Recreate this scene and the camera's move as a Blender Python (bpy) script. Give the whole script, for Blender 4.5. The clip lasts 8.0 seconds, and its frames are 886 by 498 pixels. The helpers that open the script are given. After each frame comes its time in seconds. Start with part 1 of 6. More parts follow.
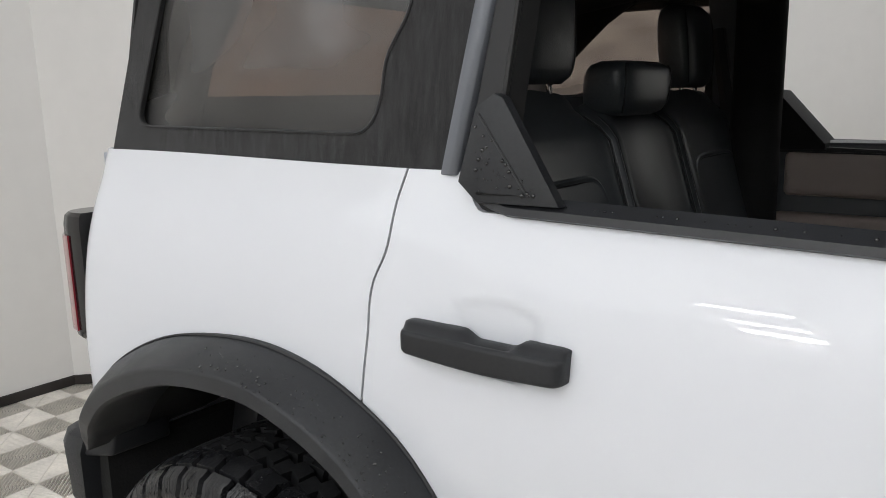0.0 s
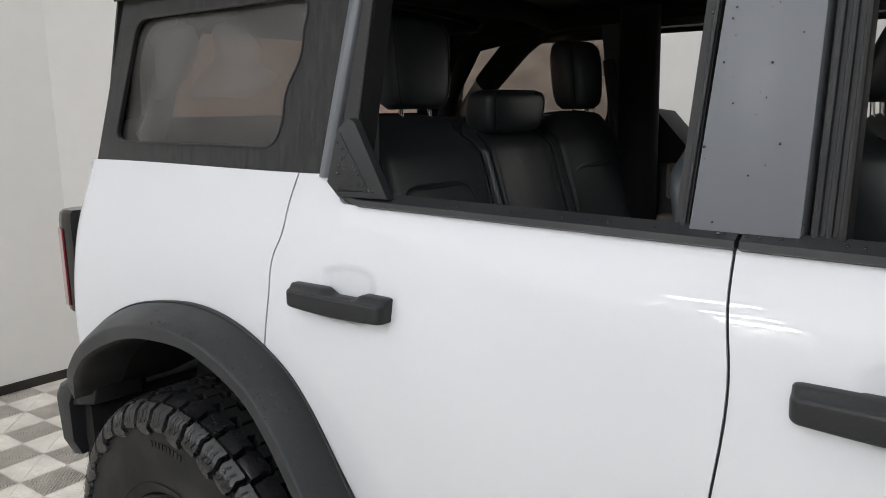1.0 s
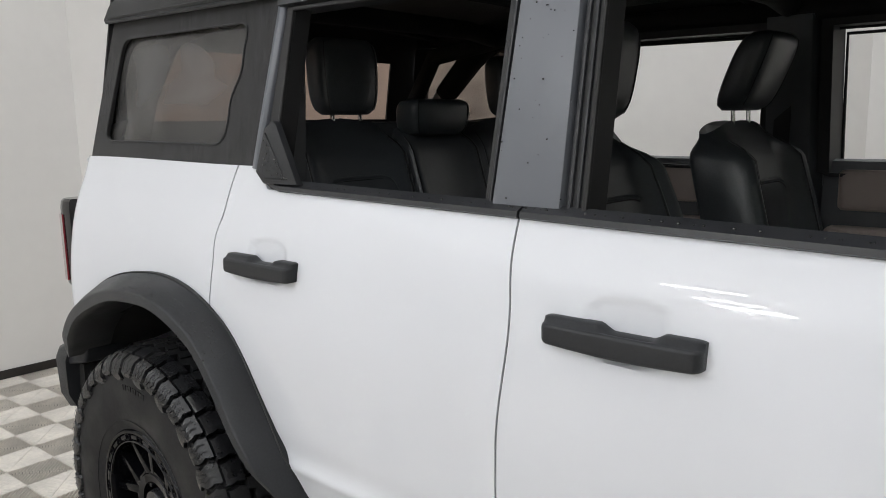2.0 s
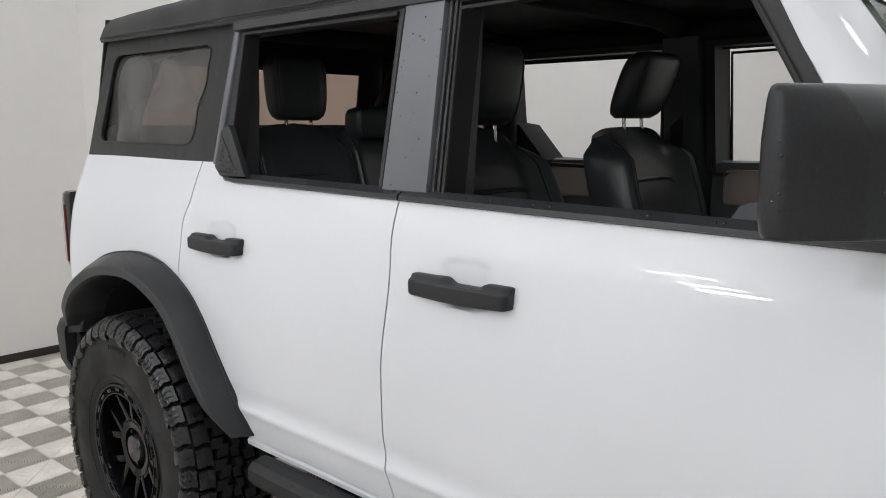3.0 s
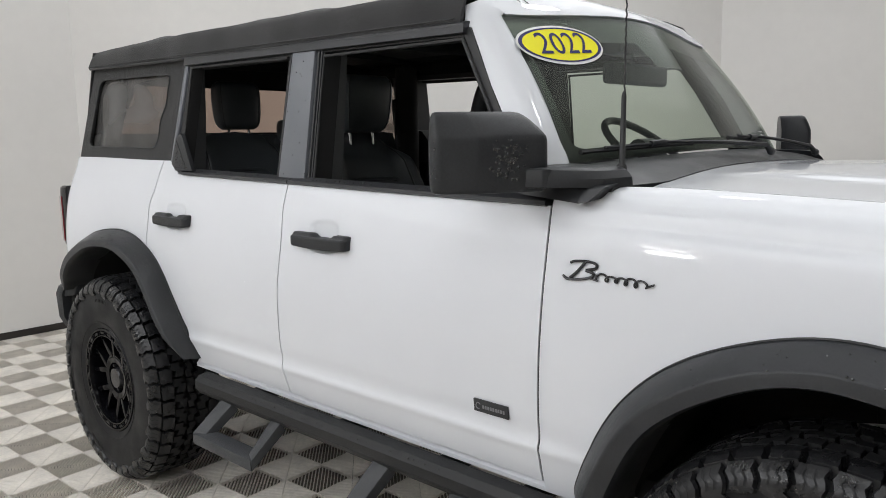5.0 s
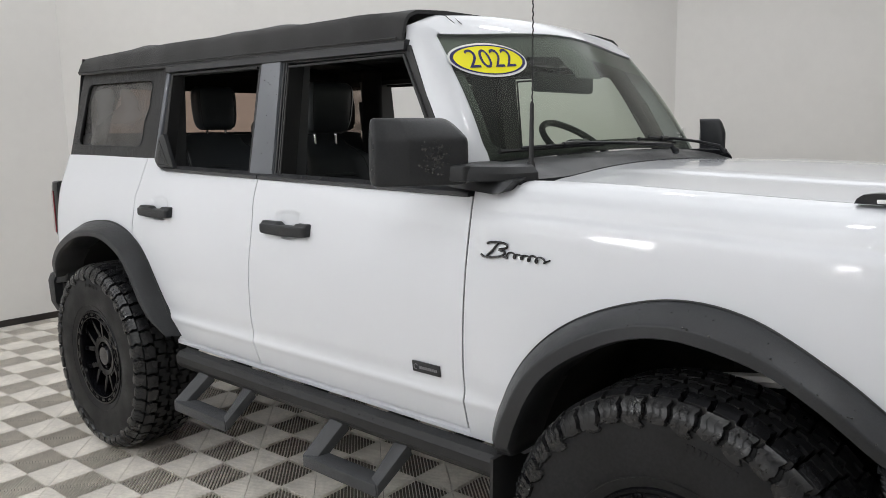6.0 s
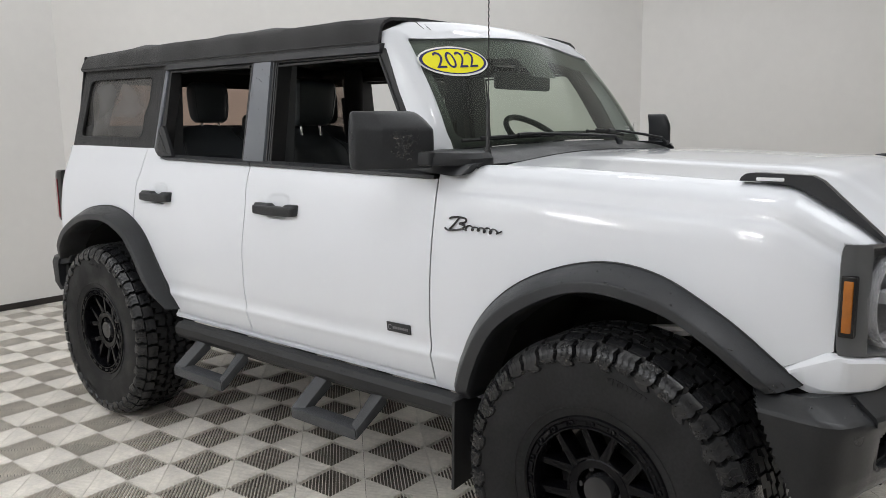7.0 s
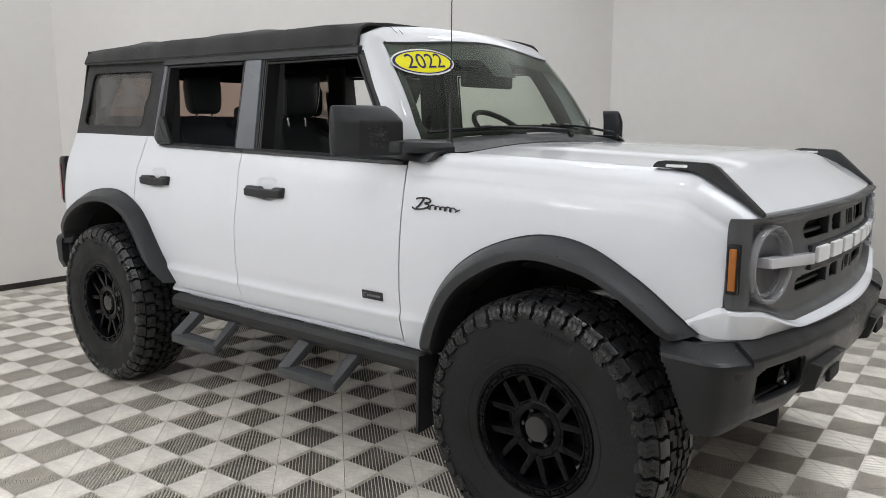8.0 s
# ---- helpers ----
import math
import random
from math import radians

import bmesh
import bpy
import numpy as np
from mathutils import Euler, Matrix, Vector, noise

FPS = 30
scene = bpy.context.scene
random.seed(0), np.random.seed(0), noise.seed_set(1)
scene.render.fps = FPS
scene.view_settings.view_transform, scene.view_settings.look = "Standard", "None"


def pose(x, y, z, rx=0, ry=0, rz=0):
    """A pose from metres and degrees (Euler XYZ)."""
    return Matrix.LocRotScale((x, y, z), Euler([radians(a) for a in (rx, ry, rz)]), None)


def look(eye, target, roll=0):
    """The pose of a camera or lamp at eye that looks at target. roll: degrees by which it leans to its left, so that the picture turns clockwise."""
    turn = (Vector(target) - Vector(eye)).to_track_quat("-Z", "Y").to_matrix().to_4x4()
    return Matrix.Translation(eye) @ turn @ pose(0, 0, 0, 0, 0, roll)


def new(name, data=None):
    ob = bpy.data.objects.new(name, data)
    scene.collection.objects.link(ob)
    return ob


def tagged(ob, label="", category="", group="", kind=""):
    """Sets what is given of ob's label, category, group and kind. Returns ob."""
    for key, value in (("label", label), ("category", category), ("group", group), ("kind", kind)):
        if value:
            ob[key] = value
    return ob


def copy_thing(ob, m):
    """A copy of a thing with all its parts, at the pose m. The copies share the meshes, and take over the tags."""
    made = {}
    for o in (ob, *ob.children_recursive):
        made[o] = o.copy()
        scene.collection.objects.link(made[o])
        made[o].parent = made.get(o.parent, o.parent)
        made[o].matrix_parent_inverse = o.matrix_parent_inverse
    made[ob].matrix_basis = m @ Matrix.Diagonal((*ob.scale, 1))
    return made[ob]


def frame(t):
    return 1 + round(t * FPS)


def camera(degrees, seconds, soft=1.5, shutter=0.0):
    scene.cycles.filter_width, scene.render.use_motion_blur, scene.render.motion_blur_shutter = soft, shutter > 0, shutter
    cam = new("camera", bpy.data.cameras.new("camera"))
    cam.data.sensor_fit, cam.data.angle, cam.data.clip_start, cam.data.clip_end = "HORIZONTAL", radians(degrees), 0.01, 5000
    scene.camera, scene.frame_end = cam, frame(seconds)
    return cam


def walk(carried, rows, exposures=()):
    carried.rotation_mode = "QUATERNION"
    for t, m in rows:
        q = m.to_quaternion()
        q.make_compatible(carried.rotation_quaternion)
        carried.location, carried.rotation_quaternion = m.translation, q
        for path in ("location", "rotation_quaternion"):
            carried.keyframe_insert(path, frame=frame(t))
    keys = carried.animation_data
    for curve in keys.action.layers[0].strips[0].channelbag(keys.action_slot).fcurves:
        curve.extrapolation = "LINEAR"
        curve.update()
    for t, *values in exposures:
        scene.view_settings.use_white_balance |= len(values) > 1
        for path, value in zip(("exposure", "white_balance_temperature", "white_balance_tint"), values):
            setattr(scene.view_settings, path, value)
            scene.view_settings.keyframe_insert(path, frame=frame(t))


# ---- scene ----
# World axes: x runs forward along the vehicle from its rear axle, y to its left, z up from the floor.
cam = camera(60.4, 8.0, soft=0.7)
PATH = [
    (0, (1.031, -1.738, 1.525), (-0.172, -0.188, 1.141), -1.3),
    (0.5, (1.268, -1.839, 1.538), (0.048, -0.297, 1.17), -1.2),
    (1, (1.504, -1.888, 1.537), (0.259, -0.363, 1.188), -1.3),
    (1.5, (1.731, -1.921, 1.529), (0.45, -0.422, 1.193), -1.2),
    (3, (2.43, -2.083, 1.505), (1.084, -0.635, 1.201), -0.7),
    (3.5, (2.65, -2.143, 1.504), (1.301, -0.698, 1.205), -0.7),
    (4, (2.868, -2.221, 1.498), (1.513, -0.78, 1.2), -0.9),
    (4.5, (3.083, -2.315, 1.504), (1.733, -0.871, 1.204), -1.1),
    (5.8, (3.611, -2.585, 1.498), (2.293, -1.108, 1.217), -0.8),
    (6, (3.66, -2.608, 1.513), (2.346, -1.13, 1.213), -1.0),
    (6.5, (3.813, -2.734, 1.507), (2.514, -1.244, 1.203), -0.9),
    (7, (3.948, -2.86, 1.494), (2.667, -1.356, 1.185), -0.8),
    (7.5, (4.097, -2.97, 1.492), (2.828, -1.457, 1.174), -0.5),
    (8, (4.267, -3.119, 1.486), (3.014, -1.595, 1.163), -0.1),
]
walk(cam, [(t, look(eye, target, roll)) for t, eye, target, roll in PATH])

# ---------------------------------------------------------------- light
world = bpy.data.worlds.new("studio_world")
scene.world = world
world.use_nodes = True
world.node_tree.nodes["Background"].inputs[0].default_value = (0.9, 0.95, 1.0, 1)
world.node_tree.nodes["Background"].inputs[1].default_value = 0.02
scene.view_settings.exposure = 0.0
ROOM_X0, ROOM_X1, ROOM_Y0, ROOM_Y1, CEIL = -3.12, 8.6, -7.6, 3.95, 3.3


def area(name, x, y, z, sx, sy, watts, target=None, spread=180.0, colour=(0.975, 1.0, 1.04)):
    lamp = bpy.data.lights.new(name, "AREA")
    lamp.shape, lamp.size, lamp.size_y, lamp.energy, lamp.color = "RECTANGLE", sx, sy, watts, colour
    lamp.spread = radians(spread)
    ob = new(name, lamp)
    ob.matrix_world = look((x, y, z), target or (x, y + 1e-4, z - 1))
    return ob


# broad fill lamps added under the ceiling, with no fixtures of their own
area("overhead_fill", 0.1, -4.9, CEIL - 0.02, 8.0, 5.2, 222)
area("overhead_fill", 0.2, 1.2, CEIL - 0.02, 6.2, 4.2, 96)
area("overhead_fill", 5.4, 0.4, CEIL - 0.02, 3.0, 3.6, 70, spread=74.0)

# ---------------------------------------------------------------- materials


def link(nt, a, b):
    nt.links.new(a, b)


def material(name, base, rough=0.5, metal=0.0, coat=0.0, grain=0.0, grain_scale=200.0, tone=0.0, tone_scale=3.0, bump=0.0,
             bump_scale=400.0, spec=0.5, transmission=0.0, ior=1.45, rough_var=0.0, per_object=0.0, sheen=0.0, alpha=1.0, stretch=(1, 1, 1)):
    """A principled surface with variation at two scales and fine relief."""
    m = bpy.data.materials.new(name)
    m.use_nodes = True
    nt = m.node_tree
    p = nt.nodes["Principled BSDF"]
    p.inputs["Roughness"].default_value = rough
    p.inputs["Metallic"].default_value = metal
    p.inputs["Coat Weight"].default_value = coat
    p.inputs["Coat Roughness"].default_value = 0.03
    p.inputs["Specular IOR Level"].default_value = spec
    p.inputs["Transmission Weight"].default_value = transmission
    p.inputs["IOR"].default_value = ior
    p.inputs["Sheen Weight"].default_value = sheen
    p.inputs["Alpha"].default_value = alpha
    col = nt.nodes.new("ShaderNodeRGB")
    col.outputs[0].default_value = (*base[:3], 1)
    out = col.outputs[0]
    tc = nt.nodes.new("ShaderNodeTexCoord")
    mp = nt.nodes.new("ShaderNodeMapping")
    mp.inputs["Scale"].default_value = stretch
    link(nt, tc.outputs["Object"], mp.inputs["Vector"])

    def noise_tex(scale, detail=4.0):
        n = nt.nodes.new("ShaderNodeTexNoise")
        n.inputs["Scale"].default_value, n.inputs["Detail"].default_value = scale, detail
        link(nt, mp.outputs[0], n.inputs["Vector"])
        return n.outputs["Fac"]

    def vary(src, fac, amount):
        r = nt.nodes.new("ShaderNodeMapRange")
        r.inputs[1].default_value, r.inputs[2].default_value = 0.3, 0.7
        r.inputs[3].default_value, r.inputs[4].default_value = 1 - amount, 1 + amount
        link(nt, fac, r.inputs[0])
        mix = nt.nodes.new("ShaderNodeVectorMath")
        mix.operation = "SCALE"
        link(nt, src, mix.inputs[0])
        link(nt, r.outputs[0], mix.inputs["Scale"])
        return mix.outputs[0]

    if grain:
        out = vary(out, noise_tex(grain_scale), grain)
    if tone:
        out = vary(out, noise_tex(tone_scale, 5.0), tone)
    if per_object:
        oi = nt.nodes.new("ShaderNodeObjectInfo")
        out = vary(out, oi.outputs["Random"], per_object)
    link(nt, out, p.inputs["Base Color"])
    if rough_var:
        r = nt.nodes.new("ShaderNodeMapRange")
        r.inputs[1].default_value, r.inputs[2].default_value = 0.35, 0.65
        r.inputs[3].default_value, r.inputs[4].default_value = max(0.0, rough - rough_var), min(1.0, rough + rough_var)
        link(nt, noise_tex(7.0, 6.0), r.inputs[0])
        link(nt, r.outputs[0], p.inputs["Roughness"])
    if bump:
        b = nt.nodes.new("ShaderNodeBump")
        b.inputs["Strength"].default_value, b.inputs["Distance"].default_value = min(1.0, bump), 0.002
        link(nt, noise_tex(bump_scale, 3.0), b.inputs["Height"])
        link(nt, b.outputs[0], p.inputs["Normal"])
    return m


def tinted(name, tint, gloss=(0.03, 0.03, 0.03, 1), fac=0.12, rough=0.05, painted_haze=0.0):
    """A thin clear sheet: tinted see-through mixed with a glossy face."""
    m = bpy.data.materials.new(name)
    m.use_nodes = True
    nt = m.node_tree
    p = nt.nodes["Principled BSDF"]
    p.inputs["Base Color"].default_value = gloss
    p.inputs["Roughness"].default_value = rough
    t = nt.nodes.new("ShaderNodeBsdfTransparent")
    t.inputs[0].default_value = tint
    mix = nt.nodes.new("ShaderNodeMixShader")
    facing = nt.nodes.new("ShaderNodeLayerWeight")
    facing.inputs[0].default_value = 0.5
    lw = nt.nodes.new("ShaderNodeMath")
    lw.operation = "POWER"
    lw.inputs[1].default_value = 4.0
    link(nt, facing.outputs["Facing"], lw.inputs[0])
    add = nt.nodes.new("ShaderNodeMath")
    add.operation = "ADD"
    add.use_clamp = True
    add.inputs[1].default_value = fac
    link(nt, lw.outputs[0], add.inputs[0])
    # uneven mix paints cloudy reflections into the sheet
    if painted_haze:
        tc = nt.nodes.new("ShaderNodeTexCoord")
        mp = nt.nodes.new("ShaderNodeMapping")
        mp.inputs["Scale"].default_value = (1.0, 1.0, 2.6)
        mp.inputs["Rotation"].default_value = (0, radians(20), 0)
        n = nt.nodes.new("ShaderNodeTexNoise")
        n.inputs["Scale"].default_value, n.inputs["Detail"].default_value, n.inputs["Distortion"].default_value = 2.6, 1.0, 0.5
        r = nt.nodes.new("ShaderNodeMapRange")
        r.inputs[1].default_value, r.inputs[2].default_value = 0.35, 0.65
        r.inputs[3].default_value, r.inputs[4].default_value = fac - painted_haze, fac + painted_haze
        link(nt, tc.outputs["Object"], mp.inputs["Vector"])
        link(nt, mp.outputs[0], n.inputs["Vector"])
        link(nt, n.outputs["Fac"], r.inputs[0])
        link(nt, r.outputs[0], add.inputs[1])
    link(nt, add.outputs[0], mix.inputs[0])
    link(nt, t.outputs[0], mix.inputs[1])
    link(nt, p.outputs[0], mix.inputs[2])
    link(nt, mix.outputs[0], nt.nodes["Material Output"].inputs[0])
    return m


def glowing(name, colour, strength):
    m = bpy.data.materials.new(name)
    m.use_nodes = True
    p = m.node_tree.nodes["Principled BSDF"]
    p.inputs["Base Color"].default_value = colour
    p.inputs["Emission Color"].default_value = colour
    p.inputs["Emission Strength"].default_value = strength
    return m


WHITE = material("white_paint", (0.696, 0.714, 0.752), 0.50, coat=0.9, spec=0.35, tone=0.012, tone_scale=2.0, rough_var=0.05, bump=0.02, bump_scale=60)
PLASTIC = material("black_grained_plastic", (0.0235, 0.0247, 0.0272), 0.37, spec=0.38, tone=0.18, tone_scale=6, grain=0.12, bump=0.22, bump_scale=900, rough_var=0.07)
TRIM = material("black_satin_trim", (0.024, 0.025, 0.028), 0.40, tone=0.15, tone_scale=8, bump=0.08, bump_scale=700, rough_var=0.08)
PILLAR = material("grey_satin_pillar_film", (0.142, 0.151, 0.170), 0.30, tone=0.008, tone_scale=3, bump=0.04, bump_scale=1400, rough_var=0.0)
# the drop steps' powder coat, same as the bar's, lightened for light on them
STEEL_LIT = material("lit_powder_coat", (0.044, 0.046, 0.050), 0.5, tone=0.15, tone_scale=10, grain=0.2, grain_scale=500, bump=0.35, bump_scale=700)
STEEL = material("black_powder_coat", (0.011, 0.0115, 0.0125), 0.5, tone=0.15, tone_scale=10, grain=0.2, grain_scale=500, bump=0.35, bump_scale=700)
TREAD = material("wet_tread_rubber", (0.014, 0.0142, 0.0155), 0.27, tone=0.3, tone_scale=14, grain=0.2, grain_scale=120, bump=0.45, bump_scale=130, rough_var=0.12)
RUBBER = material("tyre_rubber", (0.0165, 0.0167, 0.0175), 0.50, spec=0.18, tone=0.25, tone_scale=7, grain=0.2, grain_scale=120, bump=0.15, bump_scale=300, rough_var=0.15)
BUMPER = material("black_bumper_plastic", (0.0150, 0.0156, 0.0170), 0.33, spec=0.34, tone=0.18, tone_scale=6, grain=0.12, bump=0.2, bump_scale=900, rough_var=0.07)
SEAL = material("rubber_seal", (0.022, 0.022, 0.023), 0.55, tone=0.2)
RIM = material("gloss_black_alloy", (0.004, 0.004, 0.005), 0.10, spec=0.17, tone=0.2, tone_scale=9, rough_var=0.06)
FABRIC = material("black_canvas", (0.020, 0.020, 0.021), 0.85, grain=0.25, grain_scale=900, tone=0.22, tone_scale=5, bump=0.5, bump_scale=1500, sheen=0.15)
WASHED = material("water_marked_canvas", (0.015, 0.015, 0.016), 0.8, grain=0.28, grain_scale=3.2, tone=0.55, tone_scale=1.6, bump=0.5, bump_scale=40, sheen=0.15, stretch=(40, 40, 4))
LEATHER = material("black_leather", (0.056, 0.063, 0.069), 0.34, spec=0.70, grain=0.1, tone=0.05, tone_scale=6, bump=0.2, bump_scale=300, rough_var=0.02)
CABIN = material("dark_cabin_plastic", (0.085, 0.090, 0.097), 0.44, tone=0.15, bump=0.2, bump_scale=800)
LINER = material("wheel_well_liner", (0.010, 0.010, 0.010), 0.85, tone=0.3, tone_scale=10, bump=0.5, bump_scale=120)
TAUPE = material("taupe_door_card", (0.42, 0.35, 0.315), 0.6, tone=0.08, bump=0.15, bump_scale=500)
ALLOY = material("cast_alloy", (0.62, 0.60, 0.58), 0.38, metal=0.3, tone=0.1, tone_scale=20)
GREYCARD = material("grey_cage_trim", (0.50, 0.49, 0.47), 0.6, tone=0.08, bump=0.15, bump_scale=500)
CHROME = material("chrome", (0.75, 0.75, 0.76), 0.10, metal=1.0)
BLACKCHROME = material("black_chrome", (0.03, 0.03, 0.033), 0.15, metal=0.4, spec=0.8)
GRILLE = material("dark_grey_grille_paint", (0.086, 0.088, 0.092), 0.36, tone=0.1, tone_scale=6, bump=0.12, bump_scale=900, rough_var=0.05)
LETTER = material("white_block_paint", (0.82, 0.82, 0.83), 0.4, tone=0.04)
STITCH = material("pale_stitching", (0.20, 0.20, 0.21), 0.8)
REDLENS = material("red_lens", (0.34, 0.03, 0.045), 0.10, coat=1.0, tone=0.1)
SMOKE = material("smoked_lens", (0.008, 0.007, 0.007), 0.12, spec=0.4)
AMBER = material("amber_lens", (0.34, 0.105, 0.006), 0.2, coat=0.4, tone=0.12, tone_scale=40)
CLEARBAR = material("frosted_light_bar", (0.62, 0.62, 0.65), 0.25, tone=0.05, coat=0.5)
LAMPBOWL = material("lamp_bowl", (0.17, 0.17, 0.18), 0.35, metal=0.2, tone=0.2, tone_scale=30)
YELLOW = material("yellow_sticker", (0.93, 0.86, 0.01), 0.5, spec=0.12, tone=0.03)
NAVY = material("navy_ink", (0.020, 0.020, 0.12), 0.5, spec=0.12)
PAPER = material("white_sticker", (0.83, 0.83, 0.81), 0.5, spec=0.15)
FRIT = material("black_glass_border", (0.020, 0.021, 0.022), 0.30)
# grey gloss colour paints a pale reflected veil onto the windscreen
GLASS = tinted("windscreen_glass", (0.70, 0.79, 0.68, 1), gloss=(0.16, 0.17, 0.155, 1), fac=0.12, rough=0.12)
# grey gloss and cloudy mix of the vinyl stand for room reflections
VINYL = tinted("smoked_vinyl", (0.56, 0.465, 0.40, 1), gloss=(0.100, 0.098, 0.096, 1), fac=0.62, rough=0.14, painted_haze=0.16)
RINGGLASS = tinted("clear_ring", (0.75, 0.76, 0.78, 1), gloss=(0.60, 0.60, 0.62, 1), fac=0.25, rough=0.04)
REARVINYL = tinted("smoked_back_window", (0.43, 0.325, 0.27, 1), gloss=(0.04, 0.04, 0.04, 1), fac=0.05, rough=0.1)
LENS = tinted("clear_lens", (0.92, 0.92, 0.93, 1), fac=0.05, rough=0.03)
MIRROR = material("mirror_glass", (0.8, 0.8, 0.8), 0.02, metal=1.0)
WETBEAD = material("water_on_black", (0.004, 0.004, 0.005), 0.02, spec=0.8, coat=0.4)
WATER = material("water", (1, 1, 1), 0.02, transmission=1.0, ior=1.33)
WALL = material("painted_wall", (0.72, 0.705, 0.68), 0.55, tone=0.03, tone_scale=0.9, grain=0.012, grain_scale=12, bump=0.06, bump_scale=60, rough_var=0.08)
CEILING = material("white_ceiling", (0.72, 0.71, 0.69), 0.8, tone=0.03)
BASEBOARD = material("dark_baseboard", (0.022, 0.018, 0.016), 0.6, tone=0.2)
SUBFLOOR = material("dark_subfloor", (0.19, 0.172, 0.146), 0.9, tone=0.3, tone_scale=5)
TILE = material("grey_plastic_tile", (0.78, 0.735, 0.668), 0.42, tone=0.15, tone_scale=8.0, grain=0.07, grain_scale=60, per_object=0.05, rough_var=0.12)
TUBE = glowing("lamp_tube", (0.97, 0.99, 1.0, 1), 34.0)
PANEL = glowing("lamp_panel", (0.97, 0.99, 1.0, 1), 26.0)

# ---------------------------------------------------------------- mesh helpers


ABOUT_CENTRE = [False]


def true_y(v, x=0.0):
    """Body widths are drawn from the right-hand side; this sets them about the vehicle's own centre line."""
    t = min(max((x - 2.4) / 0.8, 0.0), 1.0)
    centre = -0.090 + 0.045 * t * t * (3 - 2 * t)
    if v < -0.6:
        return v
    if v > 0.6:
        return v + 2 * centre
    return -0.6 + (v + 0.6) * (0.6 + centre) / 0.6


def part(name, bm, mat, parent=None, label="", smooth=True, angle=40.0):
    """Links a bmesh as one mesh object, under a thing or a part."""
    if ABOUT_CENTRE[0]:
        for v in bm.verts:
            v.co.y = true_y(v.co.y, v.co.x)
    bmesh.ops.recalc_face_normals(bm, faces=bm.faces)
    for f in bm.faces:
        f.smooth = smooth
    for e in bm.edges:
        if len(e.link_faces) == 2 and e.calc_face_angle(0.0) > radians(angle):
            e.smooth = False
    me = bpy.data.meshes.new(name)
    bm.to_mesh(me)
    bm.free()
    for one in mat if isinstance(mat, (list, tuple)) else (mat,):
        me.materials.append(one)
    ob = new(name, me)
    if parent is not None:
        ob.parent = parent
    return tagged(ob, label)


def spline(points, n, closed=False):
    """n points of a smooth curve through the given ones."""
    p = np.array(points, float)
    if closed:
        q = np.vstack([p[-1], p, p[0], p[1]])
        segs = len(p)
    else:
        q = np.vstack([2 * p[0] - p[1], p, 2 * p[-1] - p[-2]])
        segs = len(p) - 1
    out = []
    for k in range(n):
        u = k / n * segs if closed else k / (n - 1) * segs
        i = min(int(u), segs - 1)
        f = u - i
        a, b, c, d = q[i], q[i + 1], q[i + 2], q[i + 3]
        out.append(0.5 * (2 * b + (c - a) * f + (2 * a - 5 * b + 4 * c - d) * f * f + (3 * b - a - 3 * c + d) * f ** 3))
    return np.array(out)


def curve1(xs, ys):
    """A smooth function through control values."""
    xs, ys = np.array(xs, float), np.array(ys, float)
    m = np.gradient(ys, xs)

    def f(x):
        i = int(np.clip(np.searchsorted(xs, x) - 1, 0, len(xs) - 2))
        h = xs[i + 1] - xs[i]
        t = min(max((x - xs[i]) / h, 0.0), 1.0)
        return float((2 * t ** 3 - 3 * t * t + 1) * ys[i] + (t ** 3 - 2 * t * t + t) * h * m[i] + (3 * t * t - 2 * t ** 3) * ys[i + 1] + (t ** 3 - t * t) * h * m[i + 1])

    return f


def grid(fn, nu, nv, keep=None, wrap=False):
    """A sheet fn(u, v), u and v from 0 to 1; keep(point) drops faces; wrap joins the ends in u."""
    bm = bmesh.new()
    rows = [[bm.verts.new(fn(i / (nu if wrap else nu - 1), j / (nv - 1))) for j in range(nv)] for i in range(nu)]
    for i in range(nu if wrap else nu - 1):
        for j in range(nv - 1):
            a, b = rows[i], rows[(i + 1) % nu]
            quad = (a[j], b[j], b[j + 1], a[j + 1])
            if keep is None or keep(sum((v.co for v in quad), Vector()) / 4):
                bm.faces.new(quad)
    loose = [v for v in bm.verts if not v.link_faces]
    for v in loose:
        bm.verts.remove(v)
    return bm


def thicken(bm, d):
    bmesh.ops.recalc_face_normals(bm, faces=bm.faces)
    bmesh.ops.solidify(bm, geom=list(bm.faces), thickness=d)
    return bm


def loft(rings, cap=True, closed=True):
    """Skins a row of equally long rings."""
    bm = bmesh.new()
    rows = [[bm.verts.new(tuple(p)) for p in ring] for ring in rings]
    n = len(rows[0])
    for a, b in zip(rows, rows[1:]):
        for j in range(n if closed else n - 1):
            bm.faces.new((a[j], a[(j + 1) % n], b[(j + 1) % n], b[j]))
    if cap and closed:
        bm.faces.new(rows[0][::-1])
        bm.faces.new(rows[-1])
    return bm


def tube(points, r, sides=10, cap=True):
    """A round bar along points; r is one radius or one for each point."""
    p = [Vector(tuple(q)) for q in points]
    rs = r if isinstance(r, (list, tuple)) else [r] * len(p)
    rings, up = [], None
    for i, q in enumerate(p):
        d = (p[min(i + 1, len(p) - 1)] - p[max(i - 1, 0)]).normalized()
        if up is None:
            up = Vector((0, 0, 1)) if abs(d.z) < 0.9 else Vector((1, 0, 0))
        s = d.cross(up).normalized()
        up = s.cross(d).normalized()
        rings.append([q + rs[i] * (math.cos(2 * math.pi * k / sides) * s + math.sin(2 * math.pi * k / sides) * up) for k in range(sides)])
    return loft(rings, cap)


